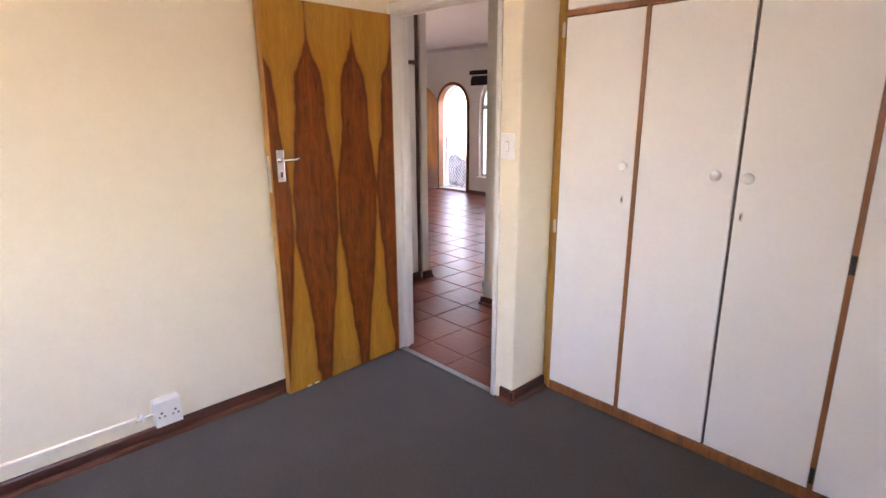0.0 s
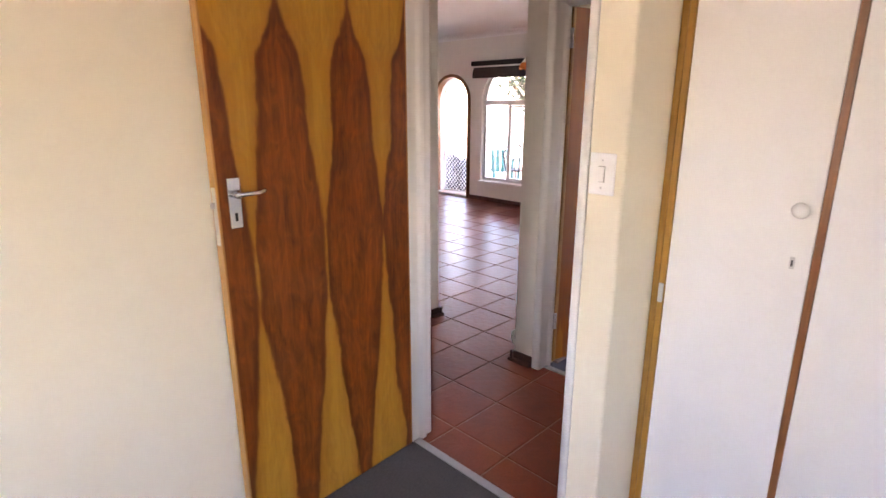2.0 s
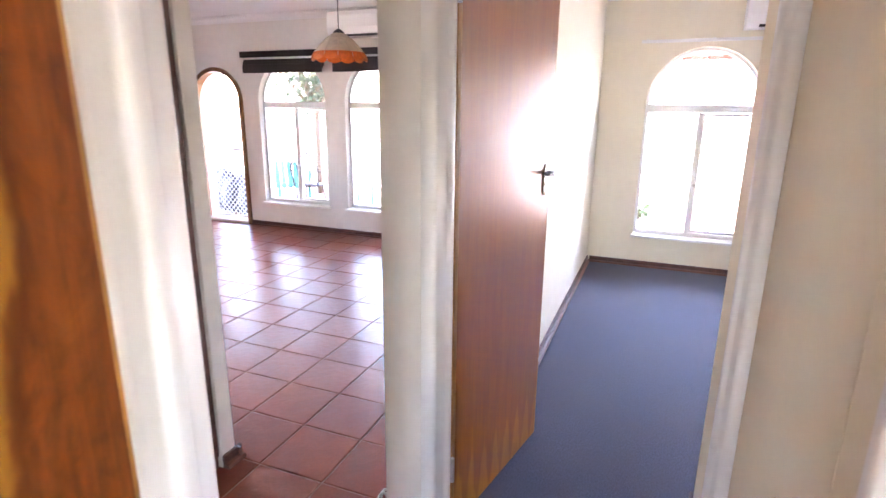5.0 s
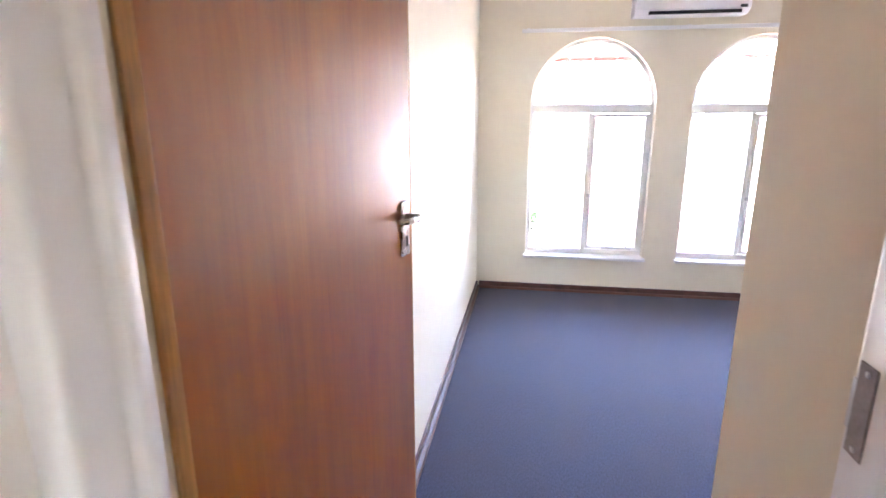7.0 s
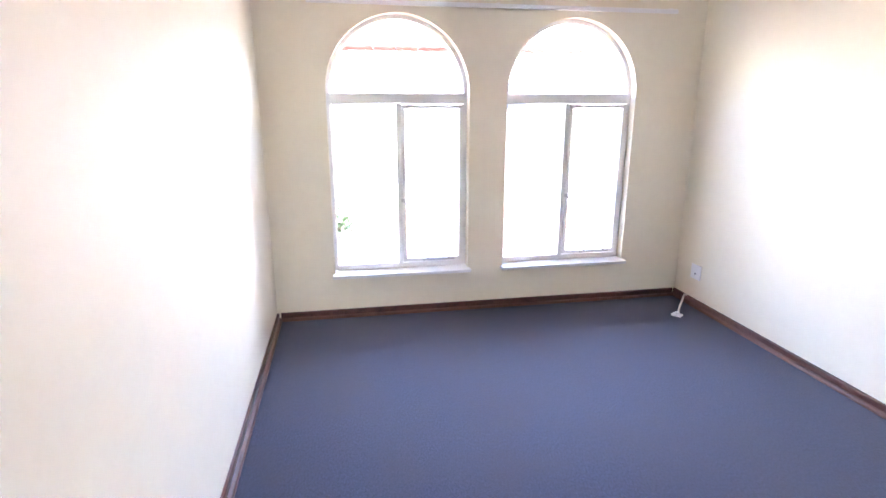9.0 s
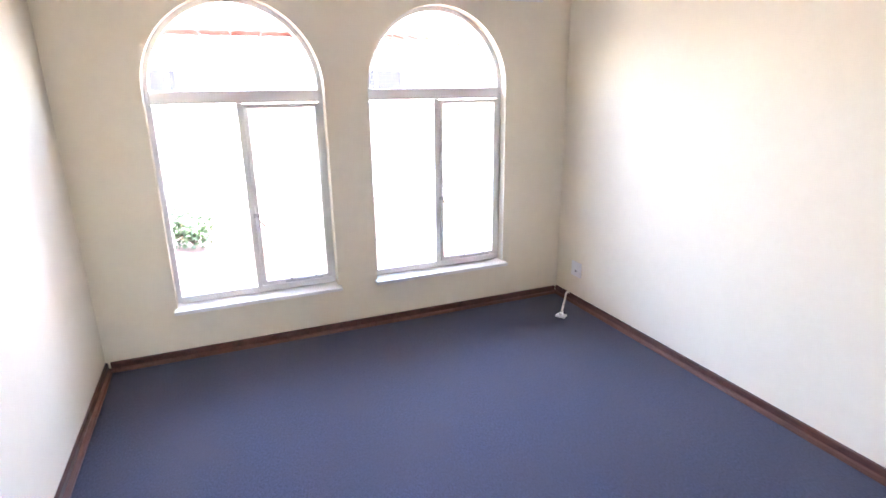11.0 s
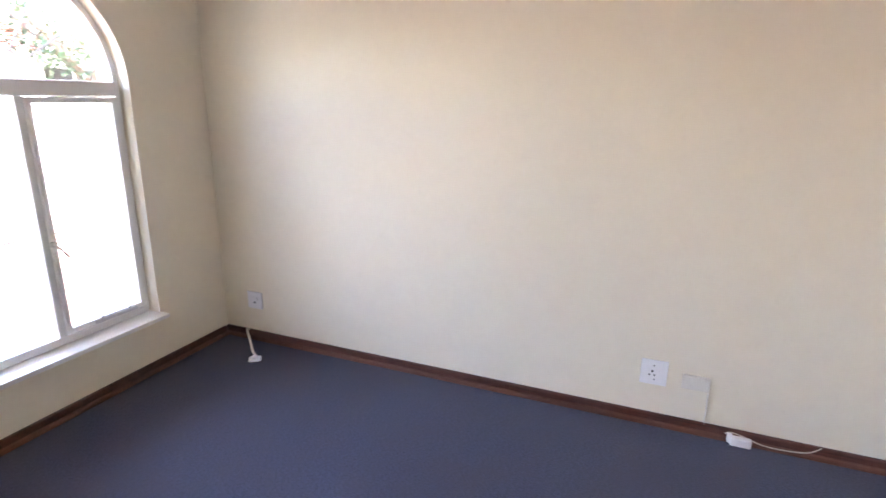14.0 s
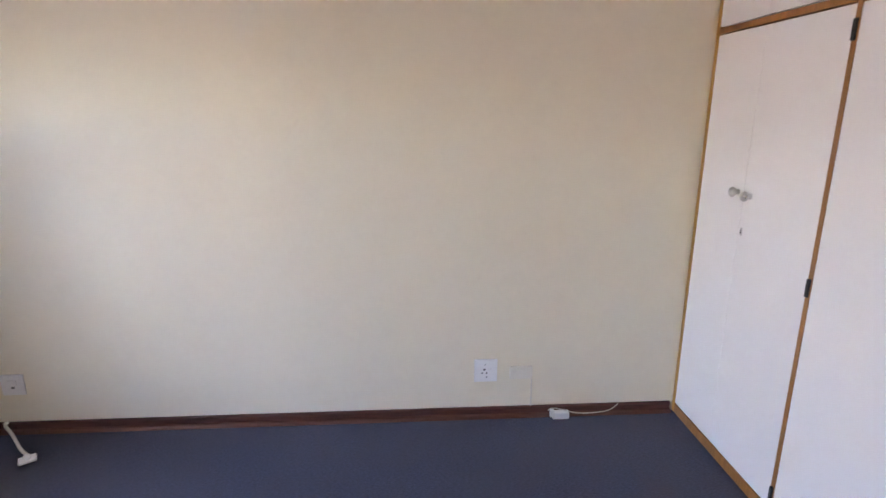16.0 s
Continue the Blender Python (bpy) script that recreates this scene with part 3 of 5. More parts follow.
setting("threshold_1", walk_strip, M_STRIP, "grey metal carpet edging strip", "threshold")
setting("threshold_2", box(D2_X0 + 0.045, D2_X0 + 0.078, D2_Y0, D2_Y1, -0.01, 0.006, 0.002), M_STRIP, "grey metal carpet edging strip", "threshold")


def cornice(name, a, b, inward):
    """A coved cornice along a wall top from a to b."""
    bm = bmesh.new()
    prof = [(0, -0.075), (0.008, -0.075), (0.012, -0.05), (0.03, -0.022), (0.055, -0.010), (0.075, -0.008), (0.075, 0), (0, 0)]
    rings = []
    for p in (a, b):
        rings.append([bm.verts.new((p[0] + inward[0] * d, p[1] + inward[1] * d, H + z)) for d, z in prof])
    n = len(prof)
    for k in range(n):
        bm.faces.new((rings[0][k], rings[0][(k + 1) % n], rings[1][(k + 1) % n], rings[1][k]))
    bm.faces.new(rings[0])
    bm.faces.new(rings[1][::-1])
    setting(name, bm, M_CEIL, "white coved ceiling cornice", "cornice")


cornice("trim_1", (EAST, STUB_N), (EAST, LR_N), (-1, 0))
cornice("trim_2", (3.42, LR_N), (EAST, LR_N), (0, -1))
cornice("trim_3", (EAST, R2_S), (EAST, R2_N), (-1, 0))
cornice("trim_4", (W2_X, R2_S), (EAST, R2_S), (0, 1))


def skirting(name, a, b, inward, high=0.062):
    """A dark board with a red-brown quadrant at its foot, from a to b along a wall."""
    bm = bmesh.new()
    prof = [(0, 0), (0.034, 0), (0.033, 0.008), (0.027, 0.016), (0.0125, 0.020), (0.0125, high - 0.010), (0.009, high - 0.002), (0, high)]
    rings = []
    for p in (a, b):
        rings.append([bm.verts.new((p[0] + inward[0] * d, p[1] + inward[1] * d, z)) for d, z in prof])
    n = len(prof)
    for k in range(n):
        f = bm.faces.new((rings[0][k], rings[0][(k + 1) % n], rings[1][(k + 1) % n], rings[1][k]))
        f.material_index = 1 if 1 <= k <= 3 else 0
    bm.faces.new(rings[0])
    bm.faces.new(rings[1][::-1])
    return tagged(part(name, bm, [M_SKIRT, M_QUAD]), "dark red-brown wooden skirting board", "skirting board", kind="structure")


skirting("baseboard_1", (-1.6, R1_N), (D1_X - 0.02, R1_N), (0, -1), 0.070)
skirting("baseboard_2", (D1_X, D1_Y0 - 0.07), (D1_X, MID_S - 0.026), (-1, 0), 0.070)
skirting("baseboard_3", (D1_X - 0.026, MID_S), (W1_X, MID_S), (0, -1), 0.070)
skirting("baseboard_4", (W2_X + 0.02, R2_S), (EAST, R2_S), (0, 1), 0.057)
skirting("baseboard_5", (EAST, R2_S + 0.026), (EAST, R2_N - 0.026), (-1, 0), 0.057)
skirting("baseboard_6", (D2_X1 + 0.03, R2_N), (EAST, R2_N), (0, -1), 0.057)
skirting("baseboard_7", (MID_END, MID_N), (MID_END, MID_S), (1, 0))
skirting("baseboard_8", (3.403, MID_N), (MID_END + 0.026, MID_N), (0, 1))
skirting("baseboard_9", (D2_X0, D2_Y1 + 0.06), (D2_X0, STUB_N + 0.026), (-1, 0))
skirting("baseboard_10", (D2_X0 - 0.026, STUB_N), (EAST, STUB_N), (0, 1))
skirting("baseboard_11", (EAST, STUB_N + 0.026), (EAST, ARCH_C - ARCH_HW - 0.05), (-1, 0))
skirting("baseboard_12", (3.31, HALL_N), (3.414, HALL_N), (0, -1))
skirting("baseboard_13", (3.388, HALL_N - 0.026), (3.388, LR_N), (1, 0))
skirting("baseboard_14", (HALL_W, D1_Y1 + 0.06), (HALL_W, HALL_N), (1, 0))
skirting("baseboard_15", (HALL_W, MID_N), (D2_X0, MID_N), (0, 1))
skirting("baseboard_16", (3.44, LR_N), (EAST, LR_N), (0, -1))


# ---- door frames ----
def door_frame(name, x0, x1, y0, y1, stop_x, head=2.04, lock_x1=None, lock_flange=0.050):
    """A white pressed-steel frame round an opening in a wall across x: rounded flanges on both faces and a stop, folded from one sheet."""
    ob = tagged(thing(name, "white painted pressed-steel door frame", "door frame"), kind="structure")

    def profile(xb, e=0.0, fl=0.050):
        return [(x0 - 0.014 + e, fl), (x0 - 0.014 + e, 0.014), (x0 - 0.012 + e, 0.006), (x0 - 0.007 + e, 0.0015), (x0, 0.0), (stop_x - 0.012, 0.0), (stop_x - 0.004 + e, -0.003),
                (stop_x + e, -0.009), (stop_x + 0.004 + e, -0.013), (stop_x + 0.010, -0.014), (stop_x + 0.026, -0.014), (stop_x + 0.030 - e, -0.011), (stop_x + 0.031 - e, 0.0), (xb, 0.0), (xb + 0.007 - e, 0.0015),
                (xb + 0.012 - e, 0.006), (xb + 0.014 - e, 0.014), (xb + 0.014 - e, fl), (xb + 0.0005, fl), (xb + 0.0005, fl - 0.0055), (x0 - 0.0005, fl - 0.0055), (x0 - 0.0005, fl)]

    def folded(ends):
        bm = bmesh.new()
        ra, rb = [[bm.verts.new(p) for p in e] for e in ends]
        n = len(ra)
        for k in range(n):
            f = bm.faces.new((ra[k], ra[(k + 1) % n], rb[(k + 1) % n], rb[k]))
            f.smooth = True
        bm.faces.new(ra)
        bm.faces.new(rb[::-1])
        for e in bm.edges:
            if len(e.link_faces) == 2 and e.calc_face_angle(0.0) > 1.0:
                e.smooth = False
        return bm

    for y, s, xb, fl in ((y0, -1, lock_x1 or x1, lock_flange), (y1, 1, x1, 0.050)):
        part("jamb", folded([[(x, y + s * d, z) for x, d in profile(xb, 0.0, fl)] for z in (-0.003, head + 0.05)]), M_WHITE, ob)
    part("head", folded([[(x, y, head + d) for x, d in profile(x1, 0.001)] for y in (y0 - 0.0005, y1 + 0.0005)]), M_WHITE, ob)
    return ob


door_frame("door_frame_1", D1_X, HALL_W, D1_Y0, D1_Y1, 2.245, lock_flange=0.031)
door_frame("door_frame_2", D2_X0, D2_X1 - 0.010, D2_Y0, D2_Y1, 3.280, lock_x1=3.388)


sp = thing("strike_plate", "steel strike plate on the door frame", "strike plate")
part("plate", box(3.356, 3.386, D2_Y0 - 0.0005, D2_Y0 + 0.002, 1.155, 1.264, 0.0006), M_OLDSTEEL, sp)
part("lip", box(3.384, 3.3950, D2_Y0 - 0.003, D2_Y0 + 0.001, 1.180, 1.240, 0.0006), M_STEEL, sp)
for z in (1.164, 1.254):
    part("screw", lathe([(0.004, 0), (0.0035, 0.0014)], 10, pose(3.370, D2_Y0 + 0.0018, z, -90, 0, 0)), M_STEEL, sp)


def handle_set(parent, x, z, y, out, toward, metal, half=0.079):
    """A lever on a long plate with a keyhole. out: the side it stands on; toward: the way the lever points."""
    bm = box(x - 0.021, x + 0.021, min(y, y + out * 0.007), max(y, y + out * 0.007), z - half, z + half, 0.003)
    plate = part("handle_plate", bm, metal, parent, "chrome lever handle plate")
    lever = lathe([(0.010, 0.0), (0.010, 0.036), (0.006, 0.039)], 14, pose(x, y + out * 0.005, z + 0.028, -90 * out, 0, 0))
    part("spindle", lever, metal, plate)
    pts = [(x - toward * 0.004, y + out * 0.037, z + 0.028), (x + toward * 0.03, y + out * 0.041, z + 0.030), (x + toward * 0.06, y + out * 0.043, z + 0.030), (x + toward * 0.080, y + out * 0.038, z + 0.033), (x + toward * 0.090, y + out * 0.034, z + 0.035)]
    part("lever", tube(pts, 0.0072, 10), metal, plate)
    part("keyhole", box(x - 0.004, x + 0.004, min(y + out * 0.0075, y + out * 0.0085), max(y + out * 0.0075, y + out * 0.0085), z - half + 0.024, z - half + 0.050, 0.0002), M_HOLE, plate)


# First leaf: its own x runs from the lock edge to the hinge edge, its face looks to -y.
LEAF1_W = 0.802
lock1, hinge1 = Vector((1.384, 2.846)), Vector((2.184, 2.890))
ang1 = math.degrees(math.atan2(hinge1.y - lock1.y, hinge1.x - lock1.x))
leaf1 = thing("door_leaf", "open hardwood door with bold dark spear-figured veneer", "door", pose(lock1.x, lock1.y, 0.012, 0, 0, ang1))



def door_leaf(leaf, width, face_mat, lever_toward, lock_x, hinge_x, face_out, plate_z, both=True, edge_w=0.0065, metal=None):
    """A flush leaf in its own x-z plane, 40 mm thick from y 0 to 0.04, edged with lipping."""
    part("core", box(edge_w - 0.0005, width - 0.006, 0.0005, 0.0395, 0.0, 2.02, 0.001), face_mat, leaf)
    part("lipping", box(0.0, edge_w, 0.0, 0.04, 0.0, 2.02, 0.0015), M_LEAFEDGE, leaf, "orange-brown edge lipping")
    part("lipping", box(width - 0.0065, width, 0.0, 0.04, 0.0, 2.02, 0.0015), M_LEAFEDGE, leaf, "orange-brown edge lipping")
    handle_set(leaf, lock_x, plate_z, 0.0, -1, lever_toward, metal or M_CHROME, 0.068 if metal else 0.079)
    if both:
        handle_set(leaf, lock_x, plate_z, 0.04, 1, lever_toward, metal or M_CHROME, 0.068 if metal else 0.079)


door_leaf(leaf1, LEAF1_W, M_DOOR1, 1, 0.052, LEAF1_W, -1, 1.238)
strike = part("lock_plate", box(-0.0016, 0.0, 0.008, 0.032, 1.11, 1.29, 0.0004), M_STEEL, leaf1, "steel lock faceplate")
part("latch", box(-0.012, -0.0016, 0.013, 0.027, 1.225, 1.245, 0.002), M_STEEL, strike)
for zc in (0.06, 0.11):
    part("chip", box(0.05 + zc, 0.075 + zc, -0.0012, 0.0, 0.0, 0.010, 0.0004), M_PLASTIC, leaf1, "pale chip in the veneer")

# Second leaf: its own x runs from the hinge edge to the lock edge.
hinge2, lock2 = Vector((3.338, 2.889)), Vector((4.087, 2.737))
ang2 = math.degrees(math.atan2(lock2.y - hinge2.y, lock2.x - hinge2.x))
leaf2 = thing("door_leaf", "open plain orange-brown veneered door with pale crown figures", "door", pose(hinge2.x, hinge2.y, 0.012, 0, 0, ang2))
door_leaf(leaf2, 0.764, M_DOOR2, -1, 0.716, 0.0, -1, 1.236, edge_w=0.024, metal=M_CHROME_DIM)
for zc in (0.27, 1.865):
    h = part("hinge", box(-0.003, 0.0, 0.004, 0.036, zc - 0.05, zc + 0.05, 0.0005), M_STEEL, leaf2, "steel butt hinge")
    for k in range(5):
        part("knuckle", lathe([(0.007, -0.0094), (0.0085, -0.008), (0.0085, 0.008), (0.007, 0.0094)], 12, pose(-0.004, -0.006, zc - 0.04 + 0.02 * k)), M_STEEL, h)
    part("flap", box(-0.030, -0.006, -0.0045, -0.0020, zc - 0.05, zc + 0.05, 0.0005), M_STEEL, h)
    for dz in (-0.033, 0.0, 0.033):
        part("screw", lathe([(0.0035, 0), (0.003, 0.001)], 8, pose(-0.019, -0.0046, zc + dz, 90, 0, 0)), M_OLDSTEEL, h)


# ---- wardrobes ----
def knob(parent, x, y, z, out, mat):
    part("knob", lathe([(0.013, 0.0), (0.010, 0.007), (0.010, 0.014), (0.019, 0.020), (0.0225, 0.027), (0.018, 0.035), (0.007, 0.039)], 18, pose(x, y, z, 0, 90 * out, 0)), mat, parent)


def wardrobe(name, label, x, out, back, y_lo, y_hi, doors, strips, gold_ends, knobs, locks, knob_mat, rail_z, cups, slots=(), trim=None):
    """Built-in wardrobe whose front stands at x and looks along out."""
    trim = trim or M_TRIM
    ob = thing(name, label, "wardrobe")
    xs = lambda a, b: tuple(sorted((x - out * a, x - out * b)))
    part("carcass", box(*xs(0.03, abs(back - x)), y_lo, y_hi, 0.0, H - 0.002), M_WARD, ob)
    part("plinth", box(*xs(0.0, 0.03), y_lo, y_hi, 0.0, 0.052, 0.002), trim, ob, "red-brown wooden plinth")
    part("rail", box(*xs(-0.002, 0.03), y_lo, y_hi, rail_z, rail_z + 0.026, 0.002), trim, ob, "brown wooden rail")
    part("rail", box(*xs(-0.002, 0.03), y_lo, y_hi, H - 0.04, H - 0.003, 0.002), trim, ob, "brown wooden rail")
    for y, w in gold_ends:
        part("stile", box(*xs(-0.003, 0.03), y - w / 2, y + w / 2, 0.002, H - 0.004, 0.002), M_GOLDEDGE, ob, "golden wooden end stile")
    for y, w in strips:
        part("stile", box(*xs(-0.001, 0.03), y - w / 2, y + w / 2, 0.052, H - 0.041, 0.0015), trim, ob, "brown wooden stile")
    for a, b in doors:
        d = part("door", box(*xs(0.0015, 0.019), a, b, 0.056, rail_z - 0.005, 0.0025), M_WARD, ob)
        for ky, kz in knobs:
            if a < ky < b:
                knob(d, x - out * 0.002, ky, kz, out, knob_mat)
        for ky, kz in locks:
            if a < ky < b:
                e = part("escutcheon", box(*xs(-0.0015, 0.002), ky - 0.006, ky + 0.006, kz - 0.017, kz + 0.017, 0.001), M_STEEL, d)
                part("keyhole", box(*xs(-0.0022, -0.001), ky - 0.0025, ky + 0.0025, kz - 0.009, kz + 0.009), M_HOLE, e)
        part("upper_door", box(*xs(0.0015, 0.019), a, b, rail_z + 0.031, H - 0.045, 0.0025), M_WARD, ob)
    # dark strip behind the joint, its shade put into the colour
    for y, w in slots:
        part("gap_shade_strip", box(*xs(0.012, 0.031), y - w / 2, y + w / 2, 0.054, rail_z - 0.001), M_SHADOWGAP, ob, "dark strip painted as the shade between two doors")
    for y, z in cups:
        part("hinge", box(*xs(-0.009, 0.006), y - 0.008, y + 0.008, z - 0.034, z + 0.034, 0.003), M_IRON if y < 1.9 else M_STEEL, ob, "small metal hinge")
    return ob


wardrobe("built_in_wardrobe", "white-doored built-in wardrobe with brown wooden frame", W1_X, -1, 3.05, -1.5, MID_S - 0.001,
         [(1.528, 1.921), (1.0985, 1.506), (0.688, 1.0850), (0.262, 0.668), (-0.166, 0.254), (-0.590, -0.186), (-1.02, -0.598), (-1.46, -1.04)],
         [(1.517, 0.021), (0.677, 0.021), (-0.176, 0.019), (-1.03, 0.019)], [(1.9545, 0.021), (1.9325, 0.020)],
         [(1.570, 1.266), (1.164, 1.257), (1.044, 1.255), (0.31, 1.25)], [(1.573, 1.110), (1.060, 1.099)], M_PLASTIC, 1.938,
         [(1.932, 0.93), (0.677, 0.98), (0.677, 0.12), (1.932, 1.88)], [(1.0917, 0.030)])
wardrobe("built_in_wardrobe", "white-doored built-in wardrobe beside the bedroom wall", W2_X, 1, 3.15, R2_S, MID_S - 0.001,
         [(-0.235, 0.1196), (0.1204, 0.562), (0.583, 1.035), (1.039, 1.49), (1.511, 1.930)],
         [(0.5725, 0.020), (1.5005, 0.020)], [(R2_S + 0.012, 0.022), (1.948, 0.034)],
         [(0.078, 1.258), (0.166, 1.251), (1.0, 1.25), (1.08, 1.25)], [(0.139, 1.094)], M_STEEL, 1.934,
         [(0.5725, 1.85), (0.5725, 0.985), (0.5725, 0.12)], trim=M_TRIM2)

# Passage cupboard with brown trims, left of the wall end.
cup = thing("passage_cupboard", "white passage cupboard with dark brown trim", "cupboard")
part("carcass", box(HALL_W, 3.305, HALL_N + 0.05, HALL_N + 0.55, 0.0, H - 0.002), M_WARD, cup)
part("plinth", box(HALL_W, 3.305, HALL_N + 0.02, HALL_N + 0.05, 0.0, 0.06, 0.002), M_SKIRT, cup)
part("rail", box(HALL_W, 3.305, HALL_N + 0.012, HALL_N + 0.05, 1.885, 1.915, 0.002), M_SKIRT, cup)
for a in (HALL_W + 0.012, 2.80, 3.290):
    part("stile", box(a - 0.013, a + 0.013, HALL_N + 0.010, HALL_N + 0.05, 0.061, H - 0.004, 0.002), M_SKIRT, cup)
for a, b in ((HALL_W + 0.03, 2.785), (2.815, 3.272)):
    part("door", box(a, b, HALL_N + 0.02, HALL_N + 0.049, 0.065, 1.88, 0.002), M_WARD, cup)
    part("upper_door", box(a, b, HALL_N + 0.02, HALL_N + 0.049, 1.92, H - 0.01, 0.002), M_WARD, cup)


# ---- arched windows ----
def arched_window(name, c, mullion_side=1, fan=True):
    """White steel window: arched fanlight over a fixed and an opening light, sill inside, burglar bars outside."""
    ob = tagged(thing(name, "white steel arched window with fanlight and side-hung light", "window"), kind="structure")
    xg = EAST + 0.095
    h, sp, z0 = WIN_HW, WIN_SPRING, WIN_SILL
    part("window_frame", arch_band(c, h - 0.001, sp, WIN_RISE - 0.001, z0 + 0.012, xg - 0.02, xg + 0.025, 0.028, 0.0), M_WHITE, ob)
    part("transom", box(xg - 0.024, xg + 0.026, c - h + 0.02, c + h - 0.02, sp - 0.075, sp - 0.003, 0.006), M_WHITE, ob)
    part("bottom_rail", box(xg - 0.02, xg + 0.025, c - h + 0.02, c + h - 0.02, z0 + 0.005, z0 + 0.045, 0.004), M_WHITE, ob)
    part("mullion", box(xg - 0.021, xg + 0.0255, c - 0.017, c + 0.017, z0 + 0.04, sp - 0.07, 0.004), M_WHITE, ob)
    # opening light on the side towards -y
    ya, yb = c - h + 0.030, c - 0.018
    for a, b, za, zb in ((ya, ya + 0.026, z0 + 0.05, sp - 0.08), (yb - 0.026, yb, z0 + 0.05, sp - 0.08)):
        part("sash_stile", box(xg - 0.030, xg + 0.010, a, b, za, zb, 0.003), M_WHITE, ob)
    for za in (z0 + 0.05, sp - 0.106):
        part("sash_rail", box(xg - 0.0295, xg + 0.0095, ya + 0.02, yb - 0.02, za, za + 0.026, 0.003), M_WHITE, ob)
    # catch, stay
    hd = part("catch", box(xg - 0.046, xg - 0.030, yb - 0.02, yb + 0.012, 0.825, 0.85, 0.003), M_STEEL, ob, "steel window catch")
    part("catch_arm", tube([(xg - 0.045, yb - 0.004, 0.838), (xg - 0.062, yb - 0.022, 0.81), (xg - 0.064, yb - 0.05, 0.765)], 0.006, 8), M_STEEL, hd)
    st = part("stay", box(xg - 0.042, xg - 0.033, c - h + 0.09, c - h + 0.33, z0 + 0.055, z0 + 0.070, 0.002), M_STEEL, ob, "steel casement stay")
    part("stay_peg", lathe([(0.006, 0), (0.006, 0.022), (0.003, 0.025)], 10, pose(xg - 0.037, c - h + 0.13, z0 + 0.065)), M_STEEL, st)
    part("stay_peg", lathe([(0.006, 0), (0.006, 0.022), (0.003, 0.025)], 10, pose(xg - 0.037, c - h + 0.29, z0 + 0.065)), M_STEEL, st)
    # panes
    for a, b, za, zb in ((c + 0.015, c + h - 0.02, z0 + 0.04, sp - 0.07), (ya + 0.02, yb - 0.02, z0 + 0.07, sp - 0.1)):
        p = part("pane", box(xg - 0.002, xg + 0.002, a, b, za, zb), M_GLASS, ob, "clear glass pane")
        p.visible_shadow = False
    bm = bmesh.new()
    n = 24
    ring = [(c + (h - 0.015) * math.cos(math.pi * i / n), sp - 0.01 + (WIN_RISE - 0.01) * math.sin(math.pi * i / n)) for i in range(n + 1)]
    f = [bm.verts.new((xg, y, z)) for y, z in ring]
    bm.faces.new(f)
    g = [bm.verts.new((xg + 0.003, y, z)) for y, z in ring]
    bm.faces.new(g[::-1])
    p = part("pane", bm, M_GLASS, ob, "clear half-round glass pane")
    p.visible_shadow = False
    # sill board inside
    part("window_sill", box(EAST - 0.058, xg + 0.02, c - h - 0.016, c + h + 0.016, z0 - 0.020, z0 + 0.004, 0.004), M_WHITE, ob, "white painted sill board")
    # slim bars outside: sunburst in the fanlight, cross bars below
    xb = xg + 0.075
    for k, a in enumerate((35, 62, 90, 118, 145)):
        r0, r1 = 0.13, 0.46
        ca, sa = math.cos(radians(a)), math.sin(radians(a))
        part("bar", tube([(xb, c + r0 * ca, sp + r0 * sa), (xb, c + r1 * ca, sp + r1 * sa)], 0.0045, 6), M_WINBAR, ob)
    part("bar", tube([(xb, c + 0.13 * math.cos(math.pi * i / 12), sp + 0.13 * math.sin(math.pi * i / 12)) for i in range(13)], 0.0045, 6), M_WINBAR, ob)
    for z in (sp - 0.12, 1.15, 0.86, 0.56):
        part("bar", tube([(xb, c - h - 0.01, z), (xb, c + h + 0.01, z)], 0.0045, 6), M_WINBAR, ob)
    return ob


for i, c in enumerate(WIN_C + LR_WIN_C):
    arched_window("window_%d" % (i + 1), c)

# Window added out of view behind the first camera stand, to light the first room.
wb = tagged(thing("window_5", "unseen window added to light the first bedroom", "window"), kind="structure")
for a, b, za, zb in ((W5[0], W5[0] + 0.04, W5[2], W5[3]), (W5[1] - 0.04, W5[1], W5[2], W5[3]), (-0.12, -0.08, W5[2] + 0.04, W5[3] - 0.04), (W5[0] + 0.04, W5[1] - 0.04, W5[2], W5[2] + 0.04), (W5[0] + 0.04, W5[1] - 0.04, W5[3] - 0.04, W5[3])):
    part("window_frame", box(a, b, -1.64, -1.60, za, zb, 0.004), M_WHITE, wb)
for a, b in ((W5[0] + 0.04, -0.12), (-0.08, W5[1] - 0.04)):
    p = part("pane", box(a, b, -1.622, -1.618, W5[2] + 0.04, W5[3] - 0.04), M_GLASS, wb)
    p.visible_shadow = False
part("window_sill", box(W5[0] - 0.02, W5[1] + 0.02, -1.60, -1.46, W5[2] - 0.025, W5[2], 0.004), M_WHITE, wb)

# Frame and pane of the added, unseen west window.
wc = tagged(thing("window_6", "narrow unseen window added for light towards the doorway", "window"), kind="structure")
for a, b, za, zb in ((W6[0], W6[0] + 0.04, W6[2], W6[3]), (W6[1] - 0.04, W6[1], W6[2], W6[3]), (W6[0] + 0.04, W6[1] - 0.04, W6[2], W6[2] + 0.04), (W6[0] + 0.04, W6[1] - 0.04, W6[3] - 0.04, W6[3])):
    part("window_frame", box(-1.73, -1.69, a, b, za, zb, 0.004), M_WHITE, wc)
p = part("pane", box(-1.712, -1.708, W6[0] + 0.04, W6[1] - 0.04, W6[2] + 0.04, W6[3] - 0.04), M_GLASS, wc)
p.visible_shadow = False
